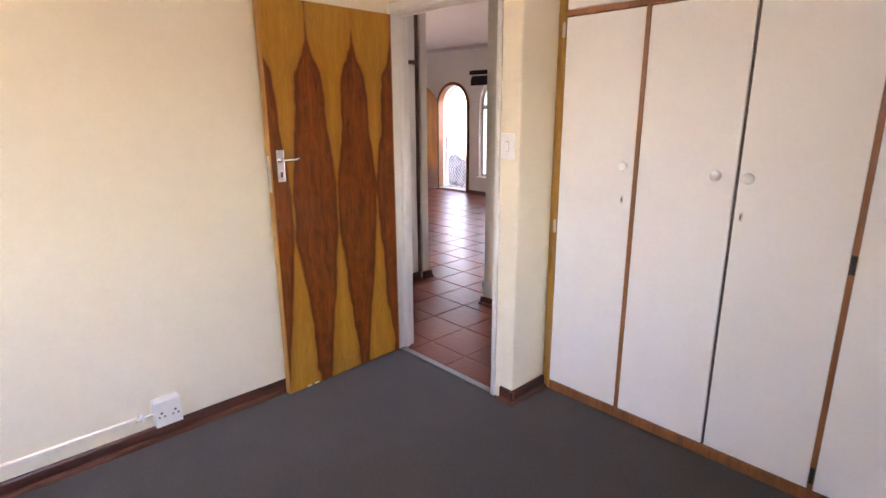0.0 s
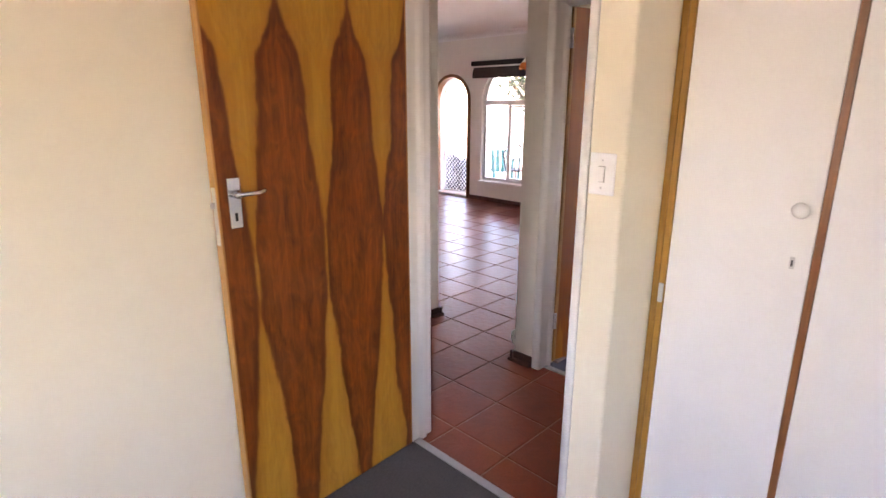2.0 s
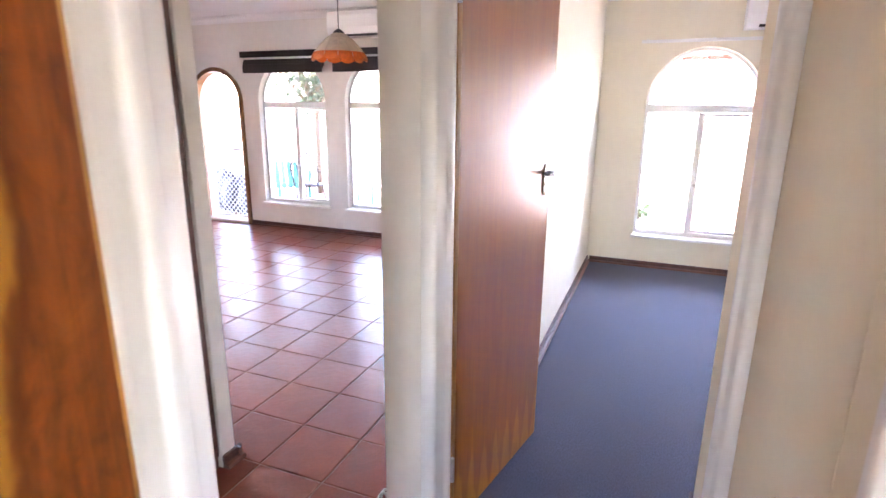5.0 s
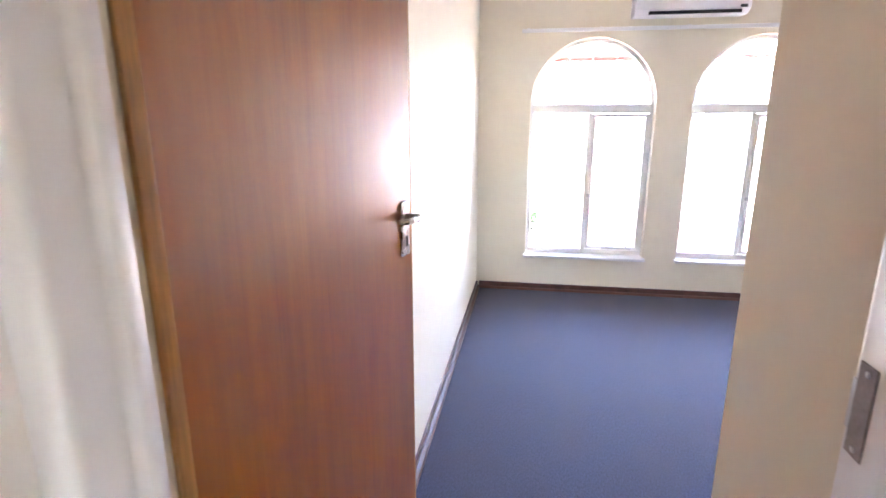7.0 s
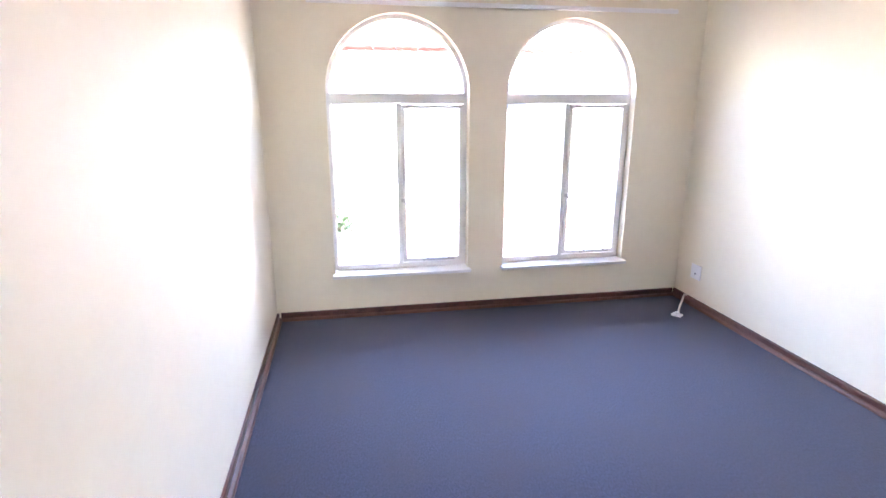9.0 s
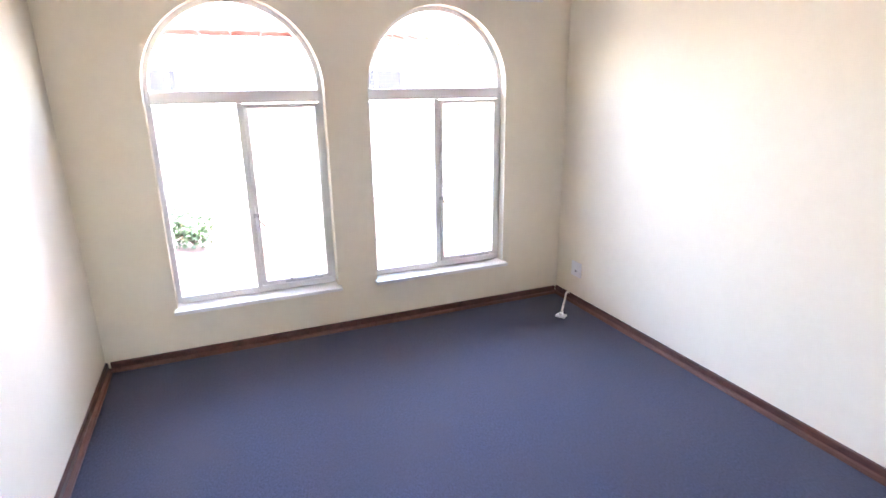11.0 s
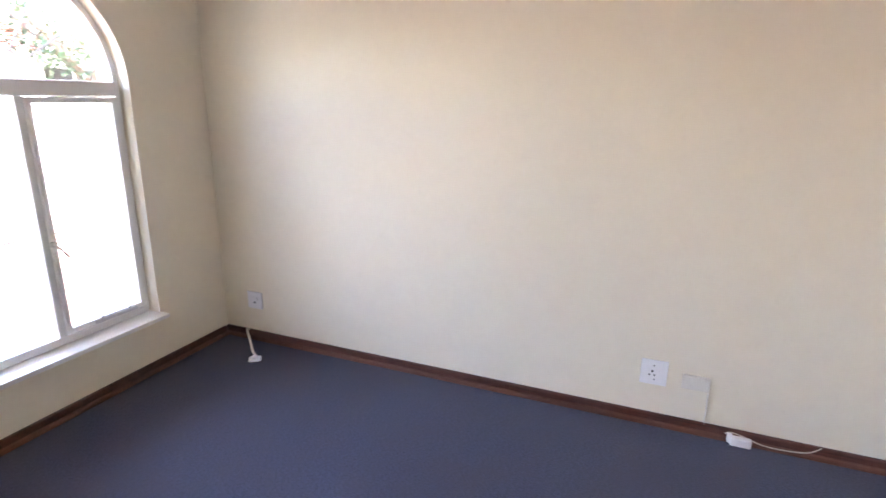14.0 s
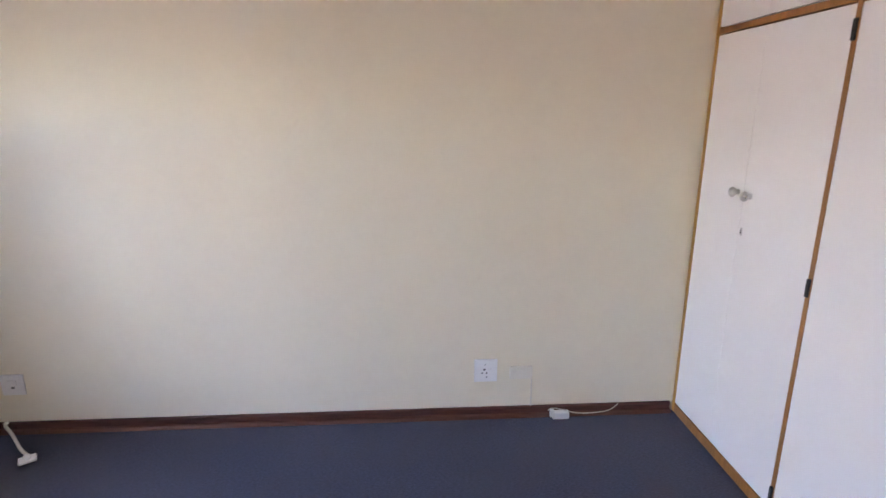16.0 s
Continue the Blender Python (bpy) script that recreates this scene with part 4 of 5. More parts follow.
part("window_sill", box(-1.69, -1.55, W6[0] - 0.02, W6[1] + 0.02, W6[2] - 0.025, W6[2], 0.004), M_WHITE, wc)

# Frame and panes of the added living room window, out of view.
wd = tagged(thing("window_7", "unseen window added to brighten the living room", "window"), kind="structure")
for a, b, za, zb in ((W7[0], W7[0] + 0.04, W7[2], W7[3]), (W7[1] - 0.04, W7[1], W7[2], W7[3]), (4.93, 4.97, W7[2] + 0.04, W7[3] - 0.04), (W7[0] + 0.04, W7[1] - 0.04, W7[2], W7[2] + 0.04), (W7[0] + 0.04, W7[1] - 0.04, W7[3] - 0.04, W7[3])):
    part("window_frame", box(a, b, LR_N + 0.06, LR_N + 0.10, za, zb, 0.004), M_WHITE, wd)
for a, b in ((W7[0] + 0.04, 4.93), (4.97, W7[1] - 0.04)):
    p = part("pane", box(a, b, LR_N + 0.078, LR_N + 0.082, W7[2] + 0.04, W7[3] - 0.04), M_GLASS, wd)
    p.visible_shadow = False
part("window_sill", box(W7[0] - 0.02, W7[1] + 0.02, LR_N - 0.04, LR_N + 0.06, W7[2] - 0.025, W7[2], 0.004), M_WHITE, wd)

# ---- curtain rail and wall unit in the bedroom ----
rail = thing("curtain_rail", "white curtain rail above the arched windows", "curtain rail")
part("track", box(EAST - 0.052, EAST - 0.036, 0.014, 2.561, 2.122, 2.150, 0.004), M_WHITE, rail)
for y in (0.06, 0.68, 1.32, 1.96, 2.51):
    part("bracket", box(EAST - 0.040, EAST + 0.001, y - 0.012, y + 0.012, 2.130, 2.158, 0.003), M_WHITE, rail)


def split_unit(name, label, yc, z0, w=0.79):
    """Wall unit of an air conditioner on the east wall."""
    ob = thing(name, label, "air conditioner")
    bm = bmesh.new()
    prof = [(0.0, 0.0), (0.13, 0.0), (0.185, 0.035), (0.20, 0.10), (0.195, 0.22), (0.17, 0.265), (0.0, 0.27)]
    rings = [[bm.verts.new((EAST - d, y, z0 + z)) for d, z in prof] for y in (yc - w / 2, yc + w / 2)]
    n = len(prof)
    for k in range(n):
        bm.faces.new((rings[0][k], rings[0][(k + 1) % n], rings[1][(k + 1) % n], rings[1][k]))
    bm.faces.new(rings[0])
    bm.faces.new(rings[1][::-1])
    bmesh.ops.bevel(bm, geom=list(bm.edges), offset=0.008, segments=2, profile=0.5, affect="EDGES")
    part("casing", bm, M_PLASTIC, ob)
    part("outlet", box(EAST - 0.181, EAST - 0.10, yc - w / 2 + 0.06, yc + w / 2 - 0.10, z0 + 0.004, z0 + 0.026, 0.002, m=None), M_HOLE, ob, "dark air outlet slot")
    part("louvre", box(EAST - 0.186, EAST - 0.12, yc - w / 2 + 0.055, yc + w / 2 - 0.095, z0 - 0.006, z0 + 0.002, 0.002), M_PLASTIC, ob)
    part("indicator", box(EAST - 0.20, EAST - 0.188, yc - w / 2 + 0.03, yc - w / 2 + 0.075, z0 + 0.035, z0 + 0.055, 0.002), M_HOLE, ob)
    return ob


split_unit("air_conditioner", "white wall-mounted air conditioner above the arched windows", 1.35, 2.205)
split_unit("air_conditioner", "white wall-mounted air conditioner in the living room", 5.45, 2.27)


# ---- sockets, switches, cables ----
def outlet(name, label, m, w, h, kind, depth=0.010):
    """A plate whose own x-z plane is its face, looking to -y."""
    ob = thing(name, label, "socket" if kind != "switch" else "light switch", m)
    part("plate", box(-w / 2, w / 2, -depth, 0.0, -h / 2, h / 2, 0.003), M_CREAMBOX if kind == "blank" else M_PLASTIC, ob)
    if kind == "switch":
        part("rocker", box(-0.0085, 0.0085, -depth - 0.006, -depth + 0.001, -0.022, 0.022, 0.002), M_PLASTIC, ob)
        part("rocker_gap", box(-0.0105, 0.0105, -depth - 0.0006, -depth + 0.001, -0.024, 0.024), surface("grey_gap", (0.35, 0.34, 0.32), 0.6), ob)
        for z in (-0.041, 0.041):
            part("screw", lathe([(0.0035, 0), (0.003, 0.0012)], 10, pose(0, -depth + 0.0004, z, 90, 0, 0)), M_STEEL, ob)
    if kind in ("single", "double"):
        if kind == "single":
            for dx, dz in ((-0.003, 0.036), (0.004, -0.036)):
                part("pin_hole", lathe([(0.0032, 0), (0.0032, 0.001)], 10, pose(dx, -depth + 0.0002, dz, 90, 0, 0)), M_HOLE, ob)
        for cx in ((0,) if kind == "single" else (-0.03, 0.03)):
            for dx, dz, r in ((0, 0.012, 0.0055), (-0.0115, -0.007, 0.0042), (0.0115, -0.007, 0.0042)):
                part("pin_hole", lathe([(r, 0), (r, 0.001)], 12, pose(cx + dx - (0.008 if kind == "single" else 0), -depth + 0.0002, dz - 0.006, 90, 0, 0)), M_HOLE, ob)
            part("rocker", box(cx + 0.018, cx + 0.03, -depth - 0.004, -depth + 0.001, -0.008, 0.012, 0.0015) if kind == "single" else box(cx - 0.007, cx + 0.007, -depth - 0.004, -depth + 0.001, 0.028, 0.046, 0.0015), M_PLASTIC, ob)
    if kind == "phone":
        part("jack", box(-0.009, 0.009, -depth - 0.001, -depth + 0.001, -0.020, -0.008, 0.0004), surface("grey_jack", (0.25, 0.25, 0.25), 0.6), ob)
        part("cover", box(-0.022, 0.022, -depth - 0.004, -depth + 0.001, -0.004, 0.026, 0.002), M_PLASTIC, ob)
    if kind == "blank":
        part("cover", box(-w / 2 + 0.005, w / 2 - 0.005, -depth - 0.003, -depth + 0.001, -h / 2 + 0.005, h / 2 - 0.005, 0.0015), M_CREAMBOX, ob)
    return ob


outlet("light_switch", "white light switch plate beside the first doorway", pose(D1_X, 2.035, 1.346, 0, 0, -90), 0.084, 0.124, "switch", 0.007)
outlet("wall_socket", "white surface-mounted double socket box above skirting", pose(0.785, R1_N, 0.146, 0, 0, 0), 0.118, 0.126, "double", 0.058)
outlet("wall_socket", "white three-pin wall socket plate", pose(4.722, R2_S, 0.273, 0, 0, 180), 0.122, 0.128, "single", 0.010)
outlet("cable_box", "cream blank cable box with a thin lead", pose(4.535, R2_S, 0.258, 0, 0, 180), 0.120, 0.070, "blank", 0.018)
outlet("phone_socket", "white telephone socket near the room corner", pose(7.112, R2_S, 0.267, 0, 0, 180), 0.112, 0.112, "phone", 0.010)


def cable(name, label, pts, r, mat):
    cu = [Vector(p) for p in pts]
    fine = []
    for i in range(len(cu) - 1):
        p0, p1, p2, p3 = cu[max(0, i - 1)], cu[i], cu[i + 1], cu[min(len(cu) - 1, i + 2)]
        for k in range(6):
            t = k / 6
            fine.append(0.5 * ((2 * p1) + (p2 - p0) * t + (2 * p0 - 5 * p1 + 4 * p2 - p3) * t * t + (3 * p1 - p0 - 3 * p2 + p3) * t ** 3))
    fine.append(cu[-1])
    return tagged(part(name, tube(fine, r, 8), mat), label, "cable")


M_CABLE = surface("cream_cable", (0.74, 0.70, 0.62), 0.45, vary=0.03)
tr = thing("cable_trunking", "flat cream cable trunking fixed above the skirting board", "trunking")
part("channel", box(-1.58, 0.665, R1_N - 0.012, R1_N, 0.120, 0.146, 0.002), M_CREAMBOX, tr)
part("cover", box(-1.58, 0.660, R1_N - 0.0155, R1_N - 0.0125, 0.1225, 0.1435, 0.001), M_CREAMBOX, tr)
cable("socket_lead", "short white lead from the trunking to the socket box", [(0.655, R1_N - 0.014, 0.134), (0.685, R1_N - 0.022, 0.140), (0.708, R1_N - 0.030, 0.146), (0.727, R1_N - 0.034, 0.146)], 0.007, M_CABLE)
lc = thing("lead_clip", "white cable clip on the wall", "cable clip")
part("clip", box(0.676, 0.690, R1_N - 0.030, R1_N, 0.124, 0.158, 0.003), M_PLASTIC, lc)
cable("thin_lead", "thin white lead from the cable box to the floor", [(4.477, R2_S + 0.008, 0.215), (4.475, R2_S + 0.007, 0.13), (4.477, R2_S + 0.014, 0.072), (4.472, R2_S + 0.016, 0.064)], 0.0035, M_CABLE)
cable("adapter_lead", "thin white lead lying along the skirting", [(4.385, R2_S + 0.03, 0.040), (4.36, R2_S + 0.035, 0.055), (4.30, R2_S + 0.04, 0.045), (4.23, R2_S + 0.035, 0.022), (4.14, R2_S + 0.035, 0.020), (4.05, R2_S + 0.03, 0.030), (4.00, R2_S + 0.020, 0.060)], 0.0025, M_CABLE)
ad = thing("adapter", "small white plug adapter lying by the skirting", "adapter")
part("body", box(4.275, 4.365, R2_S + 0.028, R2_S + 0.062, 0.001, 0.042, 0.006), M_PLASTIC, ad)
part("end_cap", box(4.355, 4.377, R2_S + 0.033, R2_S + 0.057, 0.012, 0.052, 0.004), M_PLASTIC, ad)
PLUG_X, PLUG_Y, LEAD_X = 6.927, 0.009, 7.173
cable("aerial_lead", "greyish white lead from the corner skirting onto carpet", [(LEAD_X, R2_S + 0.014, 0.060), (LEAD_X - 0.01, R2_S + 0.045, 0.066), (LEAD_X * 0.6 + PLUG_X * 0.4, R2_S * 0.6 + PLUG_Y * 0.4 + 0.02, 0.052), (LEAD_X * 0.25 + PLUG_X * 0.75, R2_S * 0.25 + PLUG_Y * 0.75 + 0.01, 0.026), (PLUG_X, PLUG_Y - 0.012, 0.020)], 0.0075, M_CABLE)
pl = thing("lead_plug", "white plug end on the carpet", "plug", pose(PLUG_X, PLUG_Y, 0.0, 0, 0, 35))
part("body", box(-0.036, 0.036, -0.028, 0.028, 0.0, 0.016, 0.006), M_PLASTIC, pl)
part("cap", lathe([(0.016, 0.0), (0.016, 0.014), (0.010, 0.020)], 14, pose(0, 0, 0.014)), M_PLASTIC, pl)
coil = [(3.262 + 0.012 * math.sin(a * 0.7), STUB_N + 0.034 + 0.022 * math.cos(a), 0.125 + 0.048 * math.sin(a)) for a in [i * 0.45 for i in range(44)]]
tagged(part("cable_coil", tube(coil, 0.005, 6), M_CABLE), "coiled white cable hanging at the wall end", "cable")

# ---- living room ----
def roman_blind(name, y0, y1):
    ob = thing(name, "dark brown folded blind above an arched window", "blind")
    part("head_rail", box(EAST - 0.095, EAST, y0 - 0.02, y1 + 0.02, 2.095, 2.165, 0.005), M_BLIND, ob)
    part("track", box(EAST - 0.075, EAST - 0.015, y0, y1, 2.075, 2.094, 0.002), M_BARS, ob, "pale metal track")
    for k, (z0, z1, d) in enumerate(((1.985, 2.074, 0.055), (1.955, 2.045, 0.075), (1.915, 2.015, 0.092))):
        part("fold", box(EAST - d, EAST - d + 0.018, y0 + 0.004 * k, y1 - 0.004 * k, z0, z1, 0.006), M_BLIND, ob)


roman_blind("roman_blind", 6.00, 7.155)
roman_blind("roman_blind", 4.70, 5.87)
part_frame = tagged(thing("door_3", "orange-brown arched wooden front door frame", "door frame"), kind="structure")
part("architrave", arch_band(ARCH_C, ARCH_HW, ARCH_SPRING, ARCH_HW, -0.005, EAST - 0.03, EAST + 0.09, 0.002, 0.048), M_ARCHWOOD, part_frame)
part("step", box(EAST - 0.02, EAST_OUT + 0.05, ARCH_C - ARCH_HW, ARCH_C + ARCH_HW, -0.13, 0.035, 0.006), M_GARDENWALL, part_frame, "pale threshold step")

# open arched leaf, hinged at the far side of the doorway
LEAF3_W = 0.86
leaf3 = thing("front_door_leaf", "open arched orange-brown wooden front door", "door", pose(EAST - 0.035, ARCH_C + ARCH_HW + 0.03, 0.03, 0, 0, 157.5))


def arch_panel(w, sp, rise, t0, t1, inset=0.0, foot=0.0):
    bm = bmesh.new()
    c, h = w / 2, w / 2 - inset
    ring = [(c + h, foot), *[(c + h * math.cos(math.pi * i / 24), sp + (rise - inset) * math.sin(math.pi * i / 24)) for i in range(25)], (c - h, foot)]
    a = [bm.verts.new((x, t0, z)) for x, z in ring]
    b = [bm.verts.new((x, t1, z)) for x, z in ring]
    bm.faces.new(a)
    bm.faces.new(b[::-1])
    n = len(ring)
    for i in range(n):
        bm.faces.new((a[i], b[i], b[(i + 1) % n], a[(i + 1) % n]))
    return bm


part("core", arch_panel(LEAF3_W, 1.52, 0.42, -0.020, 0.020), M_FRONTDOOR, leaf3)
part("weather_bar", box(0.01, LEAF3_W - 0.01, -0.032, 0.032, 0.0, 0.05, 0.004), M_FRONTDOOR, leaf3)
for i in range(6):
    bmp = arch_panel(LEAF3_W, 1.52, 0.42, -0.026, 0.026, 0.07, 0.16)
    geom = list(bmp.verts) + list(bmp.edges) + list(bmp.faces)
    x0, x1 = 0.07 + i * 0.12, 0.07 + (i + 1) * 0.12 - 0.0018
    bmesh.ops.bisect_plane(bmp, geom=geom, plane_co=(x0, 0, 0), plane_no=(1, 0, 0), clear_inner=True)
    geom = list(bmp.verts) + list(bmp.edges) + list(bmp.faces)
    bmesh.ops.bisect_plane(bmp, geom=geom, plane_co=(x1, 0, 0), plane_no=(1, 0, 0), clear_outer=True)
    bmesh.ops.holes_fill(bmp, edges=[e for e in bmp.edges if e.is_boundary])
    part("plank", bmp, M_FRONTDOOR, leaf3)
hp = part("handle_plate", box(LEAF3_W - 0.09, LEAF3_W - 0.05, 0.026, 0.033, 1.05, 1.25, 0.003), M_CHROME, leaf3)
part("lever", tube([(LEAF3_W - 0.07, 0.033, 1.17), (LEAF3_W - 0.07, 0.075, 1.17), (LEAF3_W - 0.17, 0.078, 1.17)], 0.009, 8), M_CHROME, hp)

# security gate in the arch
gate = thing("security_gate", "arched white steel security gate with mesh", "gate")
gx = EAST_OUT - 0.05
part("gate_frame", arch_band(ARCH_C, ARCH_HW - 0.02, ARCH_SPRING, ARCH_HW - 0.02, 0.035, gx - 0.012, gx + 0.012, 0.022, 0.0), M_BARS, gate)
part("rail", box(gx - 0.01, gx + 0.01, ARCH_C - ARCH_HW + 0.03, ARCH_C + ARCH_HW - 0.03, 0.95, 0.975, 0.003), M_IRON, gate)
part("rail", box(gx - 0.01, gx + 0.01, ARCH_C - ARCH_HW + 0.03, ARCH_C + ARCH_HW - 0.03, 0.04, 0.065, 0.003), M_BARS, gate)
# diamond lattice below the middle rail
ga, gb, gz0, gz1 = ARCH_C - ARCH_HW + 0.035, ARCH_C + ARCH_HW - 0.035, 0.06, 0.955
for slope in (-1, 1):
    for k in range(24):
        c = ga - 0.98 + k * 0.075 if slope > 0 else ga + 0.03 + k * 0.075
        ends = [(c + slope * (z - gz0), z) for z in (gz0, gz1)]
        ts = [0.0, 1.0]
        for lim in (ga, gb):
            t = (lim - ends[0][0]) / (ends[1][0] - ends[0][0])
            if 0 < t < 1:
                ts.append(t)
        ts = [t for t in sorted(ts) if ga - 1e-6 <= ends[0][0] + t * (ends[1][0] - ends[0][0]) <= gb + 1e-6]
        if len(ts) < 2 or ts[-1] - ts[0] < 0.05:
            continue
        run = [(gx + 0.004 * slope, ends[0][0] + t * (ends[1][0] - ends[0][0]), gz0 + t * (gz1 - gz0)) for t in (ts[0], ts[-1])]
        part("lattice_bar", tube(run, 0.0045, 6), M_BARS, gate)

# pendant lamp
LAMP = (5.90, 4.90)
lamp = thing("pendant_lamp", "cream and orange leaded-glass pendant lamp on a chain", "lamp", pose(LAMP[0], LAMP[1], 0))
part("ceiling_rose", lathe([(0.05, H - 0.02), (0.05, H - 0.004), (0.03, H)], 20), M_IRON, lamp)
part("chain", tube([(0, 0, 2.15), (0, 0, H - 0.02)], 0.004, 6), M_IRON, lamp)
part("cap", lathe([(0.05, 2.125), (0.035, 2.145), (0.012, 2.16)], 20), M_IRON, lamp)
NP = 12
for i in range(NP):
    a0, a1 = 2 * math.pi * i / NP, 2 * math.pi * (i + 0.96) / NP
    for nm, prof, mt in (("glass_panel", [(0.045, 2.128), (0.11, 2.085), (0.17, 2.025), (0.210, 1.975)], M_CREAMGLASS), ("petal", [(0.210, 1.974), (0.230, 1.948), (0.237, 1.922)], M_ORANGEGLASS)):
        bm = bmesh.new()
        rows_ = []
        for j, (r, z) in enumerate(prof):
            row = []
            for k in range(5):
                a = a0 + (a1 - a0) * k / 4
                zz = z - (0.018 * math.sin(math.pi * k / 4) if nm == "petal" and j == len(prof) - 1 else 0)
                row.append(bm.verts.new((r * math.cos(a), r * math.sin(a), zz)))
            rows_.append(row)
        for ra, rb in zip(rows_, rows_[1:]):
            for k in range(4):
                bm.faces.new((ra[k], ra[k + 1], rb[k + 1], rb[k]))
        bmesh.ops.solidify(bm, geom=list(bm.faces), thickness=0.003)
        part(nm, bm, mt, lamp)

# ---- outside ----
setting("ground", box(-60, 80, -60, 80, -0.5, -0.16), M_LAWN, "pale dry ground", "ground")
patio = setting("pavement", box(EAST_OUT, 12.0, -6.0, 14.0, -0.3, -0.135), M_PAVE, "weathered brown patio paving", "paving")
gw = thing("garden_wall", "pale painted garden boundary wall with coping", "wall")
part("wall", box(12.0, 12.22, -8, 16, -0.3, 1.35, 0.01), M_GARDENWALL, gw)
part("coping", box(11.96, 12.26, -8, 16, 1.35, 1.42, 0.015), M_GARDENWALL, gw)


# Slab on posts added out of view to hold skylight off the living room.
blocker = thing("veranda_roof", "unseen pale slab added to shade the living room windows", "roof")
part("slab", box(EAST_OUT + 0.23, 10.2, 3.3, 11.2, H + 0.0, H + 0.12, 0.01), M_GARDENWALL, blocker)
for y in (3.4, 11.1):
    part("post", box(10.00, 10.14, y - 0.07, y + 0.07, -0.14, H, 0.01), M_GARDENWALL, blocker)


def house(name, x0, x1, y0, y1, eave, ridge, label):
    ob = thing(name, label, "house")
    part("wall", box(x0, x1, y0, y1, -0.3, eave), M_GARDENWALL, ob)
    xm = (x0 + x1) / 2
    n = 14
    for side in (-1, 1):
        for k in range(n):
            a, b = k / n, (k + 1) / n + 0.012
            xa = (x0 - 0.4) + (xm - x0 + 0.4) * a if side < 0 else (x1 + 0.4) + (xm - x1 - 0.4) * a
            xb = (x0 - 0.4) + (xm - x0 + 0.4) * b if side < 0 else (x1 + 0.4) + (xm - x1 - 0.4) * b
            za, zb = eave - 0.1 + (ridge - eave) * a, eave - 0.1 + (ridge - eave) * b
            bm = bmesh.new()
            m = 60
            lo, hi = [], []
            for j in range(m + 1):
                y = y0 - 0.4 + (y1 - y0 + 0.8) * j / m
                s = 0.035 * (j % 2)
                lo.append(bm.verts.new((xa, y, za + 0.06 + s)))
                hi.append(bm.verts.new((xb, y, zb + 0.02 + s)))
            for j in range(m):
                bm.faces.new((lo[j], lo[j + 1], hi[j + 1], hi[j]))
            bmesh.ops.solidify(bm, geom=list(bm.faces), thickness=0.03)
            part("roof_course", bm, M_ROOF, ob)
    part("ridge", tube([(xm, y0 - 0.45, ridge - 0.02), (xm, y1 + 0.45, ridge - 0.02)], 0.12, 10), M_ROOF, ob)
    for yw in (y0 + 1.2, (y0 + y1) / 2, y1 - 1.2):
        w = part("window", box(x0 - 0.03, x0 + 0.02, yw - 0.6, yw + 0.6, 0.9, 2.0), M_WHITE, ob)
        for s in (-1, 1):
            part("pane", box(x0 - 0.035, x0 - 0.031, yw + s * 0.28 - 0.25, yw + s * 0.28 + 0.25, 0.96, 1.94), M_HOLE, w)
    return ob


house("neighbour_house", 15.0, 21.0, -6.0, 4.0, 2.25, 2.95, "pale house with a faded red tiled roof beyond the wall")


def shrub(name, label, x, y, z, size, leaves, seed, trunk=0.0, category="shrub"):
    rnd = random.Random(seed)
    ob = thing(name, label, category, pose(x, y, z))
    limbs = bmesh.new()
    tips = []
    for k in range(9):
        a, lean = rnd.uniform(0, 6.28), rnd.uniform(0.2, 0.9)
        top = Vector((math.cos(a) * lean, math.sin(a) * lean, rnd.uniform(0.5, 1.0))) * size
        pts = [Vector((0, 0, trunk * q)) for q in (0, 1)] if trunk else [Vector((0, 0, 0))]
        base = Vector((0, 0, trunk))
        pts += [base + top * 0.5 + Vector((0, 0, 0.05 * size)), base + top]
        t = tube(pts, 0.02 * size + (0.03 if trunk else 0), 6)
        me = bpy.data.meshes.new("limb")
        t.to_mesh(me)
        t.free()
        limbs.from_mesh(me)
        bpy.data.meshes.remove(me)
        tips += [base + top * q for q in (0.45, 0.7, 0.9, 1.05)]
    part("trunk", limbs, M_BARK, ob)
    bm = bmesh.new()
    for k in range(leaves):
        c = rnd.choice(tips) + Vector((rnd.gauss(0, 1), rnd.gauss(0, 1), rnd.gauss(0, 0.8))) * 0.17 * size
        l, w = rnd.uniform(0.05, 0.11) * (0.6 + 0.4 * size), rnd.uniform(0.02, 0.045) * (0.6 + 0.4 * size)
        m = Matrix.Translation(c) @ Euler((rnd.uniform(-1, 1), rnd.uniform(-1, 1), rnd.uniform(0, 6.28))).to_matrix().to_4x4()
        vs = [bm.verts.new(m @ Vector(p)) for p in ((0, 0, 0), (l * 0.5, w, 0.01), (l, 0, 0), (l * 0.5, -w, 0.01))]
        bm.faces.new(vs)
    part("crown", bm, M_LEAF, ob)
    return ob


shrub("shrub", "green bush in a low brick bed outside the bedroom", 10.5, 2.50, -0.10, 0.36, 1100, 3)
shrub("tree", "small leafy tree beyond the living room windows", 10.6, 8.4, -0.12, 1.3, 1800, 5, 1.5, "tree")
shrub("shrub", "leafy garden bush near the boundary wall", 11.2, 6.4, -0.12, 1.1, 1100, 8)
shrub("tree", "leafy tree beside the neighbouring house", 14.2, -4.6, -0.12, 1.5, 1600, 11, 1.7, "tree")


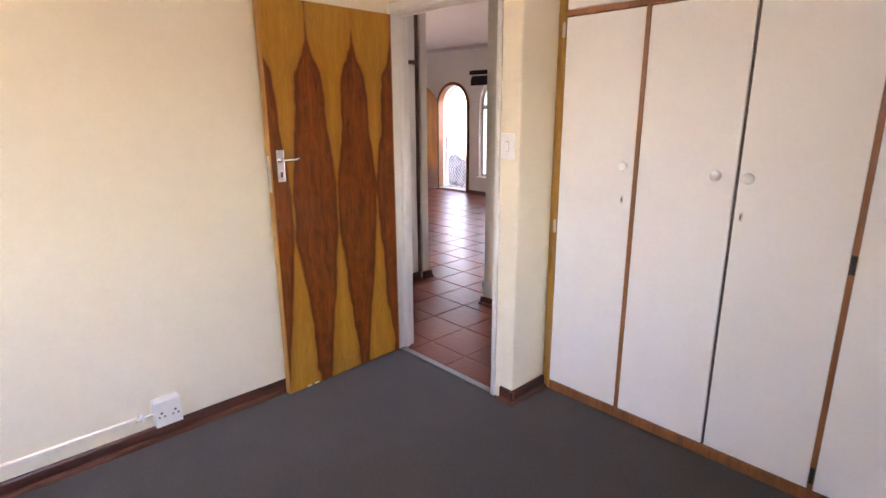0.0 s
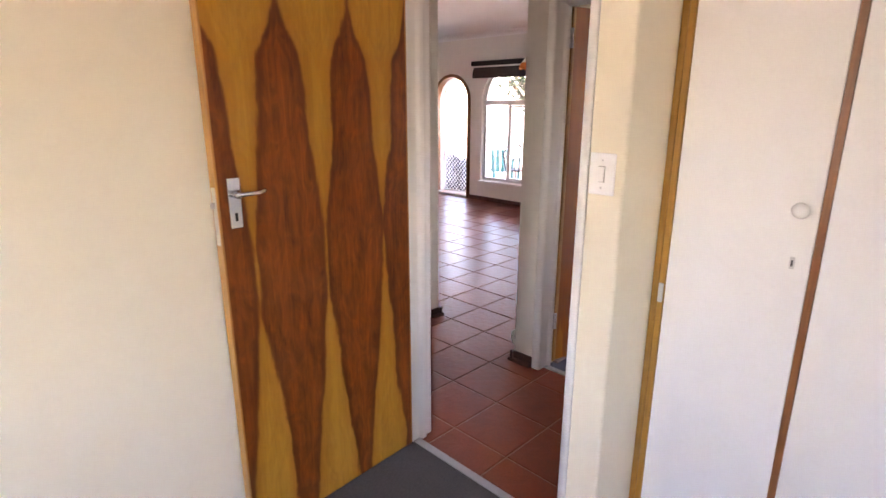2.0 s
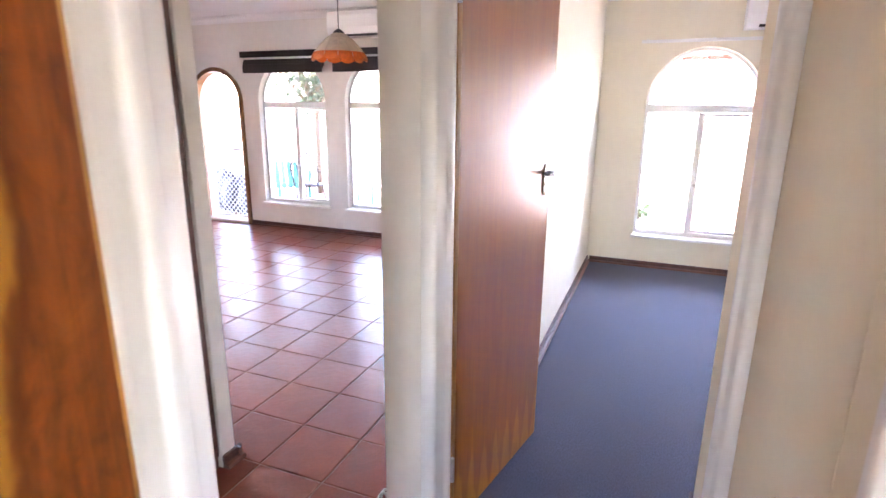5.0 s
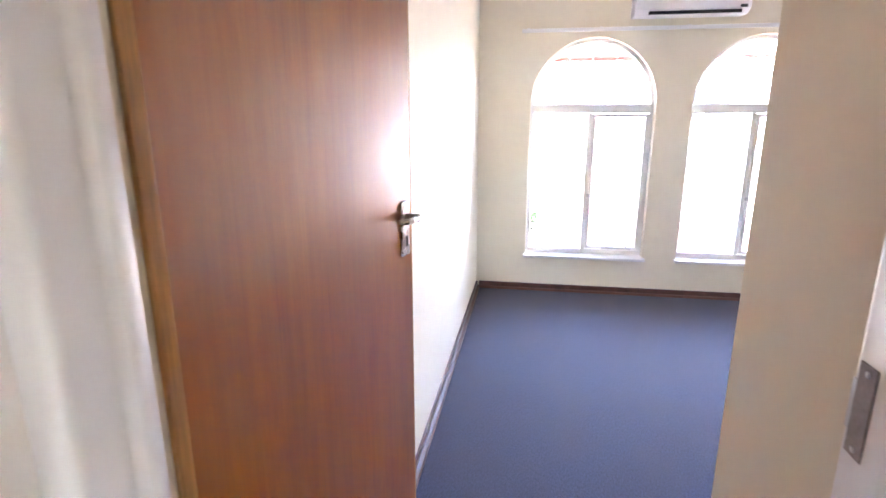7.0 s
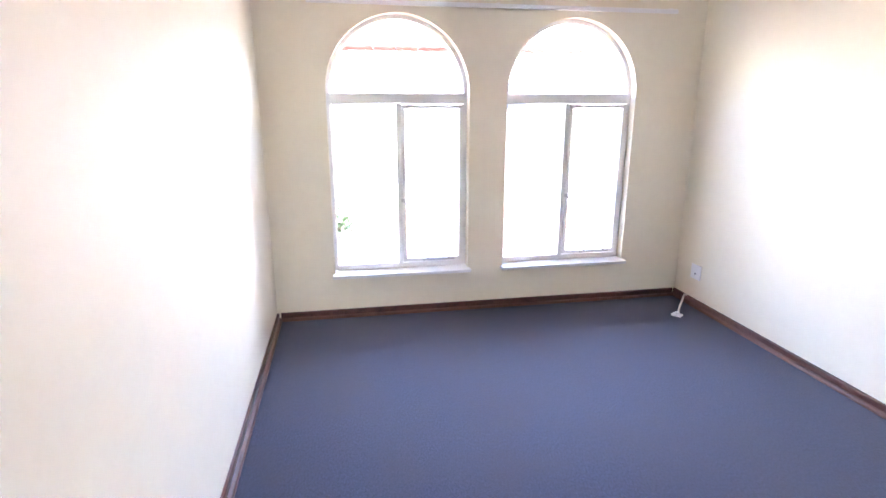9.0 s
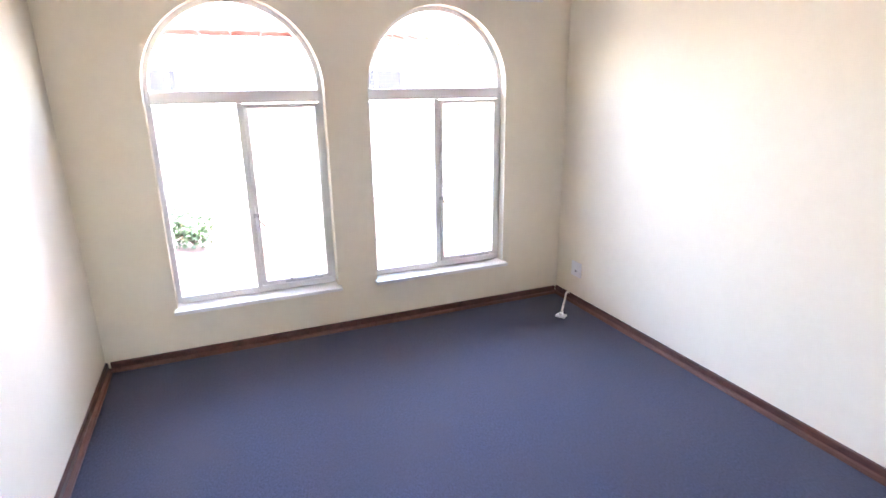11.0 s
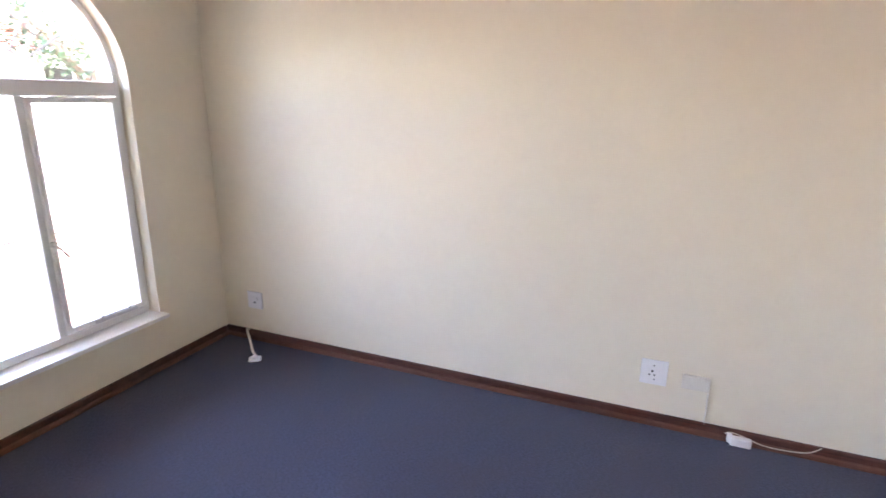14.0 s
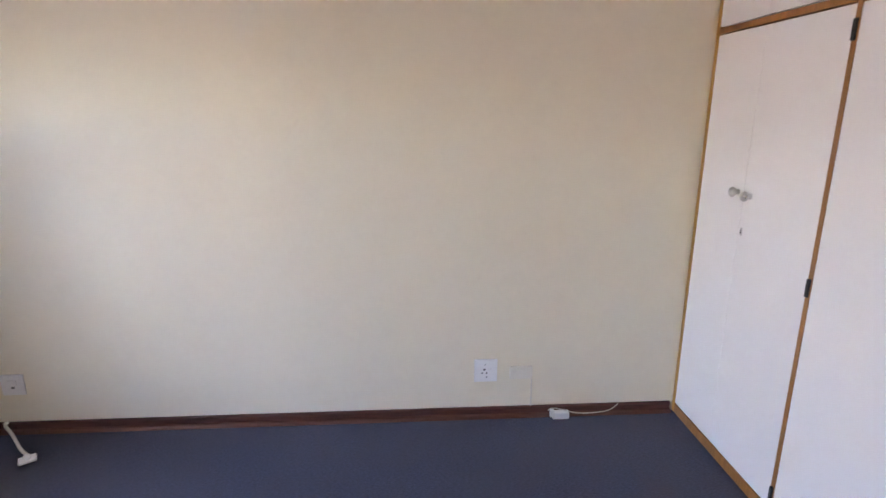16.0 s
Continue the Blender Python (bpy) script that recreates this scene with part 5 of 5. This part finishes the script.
def garden_chair(name, m):
    ob = thing(name, "turquoise plastic garden armchair on the patio", "chair", m, "garden chairs")
    part("seat", box(-0.24, 0.24, -0.24, 0.22, 0.40, 0.43, 0.012), M_TURQ, ob)
    for k in range(5):
        x = -0.20 + k * 0.10
        part("back_slat", box(x - 0.036, x + 0.036, 0.22, 0.245, 0.42, 0.86, 0.008, m=pose(0, 0.02, 0.0, -7, 0, 0)), M_TURQ, ob)
    for sx in (-1, 1):
        part("arm", box(sx * 0.27 - 0.03, sx * 0.27 + 0.03, -0.24, 0.26, 0.62, 0.645, 0.008), M_TURQ, ob)
        for sy in (-0.21, 0.22):
            part("leg", box(sx * 0.26 - 0.022, sx * 0.26 + 0.022, sy - 0.022, sy + 0.022, 0.0, 0.62, 0.006), M_TURQ, ob)
    return ob


ch = garden_chair("garden_chair", pose(9.1, 7.95, -0.135, 0, 0, 110))
copy_thing(ch, pose(9.9, 7.2, -0.135, 0, 0, 60))
ic = thing("iron_chair", "dark wrought-iron garden chair", "chair", pose(8.95, 7.44, -0.135, 0, 0, 100))
part("seat", lathe([(0.20, 0.44), (0.21, 0.45), (0.20, 0.46)], 20), M_IRON, ic)
part("backrest", tube([(-0.2, 0.16, 0.45), (-0.22, 0.22, 0.75), (-0.12, 0.25, 0.95), (0.0, 0.26, 1.0), (0.12, 0.25, 0.95), (0.22, 0.22, 0.75), (0.2, 0.16, 0.45)], 0.016, 8), M_IRON, ic)
for x in (-0.11, 0.0, 0.11):
    part("back_bar", tube([(x * 0.9, 0.17, 0.45), (x, 0.215, 0.72), (x, 0.245, 0.95)], 0.010, 8), M_IRON, ic)
for sx in (-1, 1):
    part("arm", tube([(sx * 0.215, 0.21, 0.68), (sx * 0.26, 0.02, 0.70), (sx * 0.25, -0.17, 0.66), (sx * 0.19, -0.17, 0.45)], 0.012, 8), M_IRON, ic)
for sx in (-1, 1):
    for sy in (-1, 1):
        part("leg", tube([(sx * 0.14, sy * 0.14, 0.45), (sx * 0.19, sy * 0.19, 0.0)], 0.011, 8), M_IRON, ic)
# Unidentified dark blue mass behind the gate, built from rounded lumps.
rk = thing("rock_pile", "unidentified dark blue-grey mass outside the gate", "rocks")
rnd = random.Random(21)
for k in range(9):
    bm = bmesh.new()
    bmesh.ops.create_icosphere(bm, subdivisions=2, radius=1.0)
    off = Vector((rnd.uniform(0, 9), rnd.uniform(0, 9), 0))
    for v in bm.verts:
        v.co *= 1 + 0.35 * noise.noise(v.co * 1.3 + off)
    bm.transform(pose(8.35 + rnd.uniform(-0.12, 0.2), 8.12 + k * 0.085, 0.08 + 0.016 * k + rnd.uniform(-0.04, 0.06), 0, 0, rnd.uniform(0, 90)) @ Matrix.Diagonal((0.2, 0.17, rnd.uniform(0.24, 0.36), 1)))
    part("lump", bm, M_SLATEBLUE, rk)

# ---- floor tiles, one by one ----
PITCH, TX0, TY0 = 0.324, 3.072, 2.845
def tile_mesh(k, w=None, d=None):
    rnd = random.Random(40 + k)
    h = (PITCH - 0.005) / 2
    a, b = (w or 2 * h) / 2, (d or 2 * h) / 2
    bm = bmesh.new()
    low = [bm.verts.new((sx * a, sy * b, -0.008)) for sx, sy in ((-1, -1), (1, -1), (1, 1), (-1, 1))]
    mid = [bm.verts.new((sx * a + rnd.uniform(-1, 1) * 0.001, sy * b + rnd.uniform(-1, 1) * 0.001, -0.003)) for sx, sy in ((-1, -1), (1, -1), (1, 1), (-1, 1))]
    top = [bm.verts.new((sx * (a - 0.005), sy * (b - 0.005), 0.0)) for sx, sy in ((-1, -1), (1, -1), (1, 1), (-1, 1))]
    for i in range(4):
        j = (i + 1) % 4
        bm.faces.new((low[i], low[j], mid[j], mid[i]))
        bm.faces.new((mid[i], mid[j], top[j], top[i]))
    bm.faces.new(top)
    me = bpy.data.meshes.new("tile")
    bm.to_mesh(me)
    bm.free()
    me.materials.append(M_TILE)
    return me


tiles = [tile_mesh(k) for k in range(6)]
cut = {}
rnd = random.Random(9)
i0, i1 = math.floor((D1_X + 0.033 - TX0) / PITCH), math.ceil((EAST - TX0) / PITCH)
j0, j1 = math.floor((MID_N - TY0) / PITCH), math.ceil((LR_N - TY0) / PITCH)
for i in range(i0, i1):
    for j in range(j0, j1):
        xa, xb = TX0 + i * PITCH, TX0 + (i + 1) * PITCH
        ya, yb = TY0 + j * PITCH, TY0 + (j + 1) * PITCH
        lim = D1_X + 0.033 if ya < 2.95 else HALL_W
        hix = EAST if ya > 3.0 else D2_X0 + 0.045
        xa, xb, ya, yb = max(xa, lim), min(xb, hix), max(ya, MID_N), min(yb, LR_N)
        if xb - xa < 0.03 or yb - ya < 0.03:
            continue
        if xb < 3.3 and ya > HALL_N + 0.1:
            continue
        if xb - xa > PITCH - 0.001 and yb - ya > PITCH - 0.001:
            me = rnd.choice(tiles)
        else:
            key = (round(xb - xa, 3), round(yb - ya, 3))
            if key not in cut:
                cut[key] = tile_mesh(99, key[0] - 0.005, key[1] - 0.005)
            me = cut[key]
        t = new("tile", me)
        t.parent = floor_tiles
        turn = rnd.choice((0, 180)) if me not in tiles else rnd.choice((0, 90, 180, 270))
        t.matrix_basis = pose((xa + xb) / 2, (ya + yb) / 2, rnd.uniform(-0.0005, 0.0005), rnd.uniform(-0.15, 0.15), rnd.uniform(-0.15, 0.15), turn)
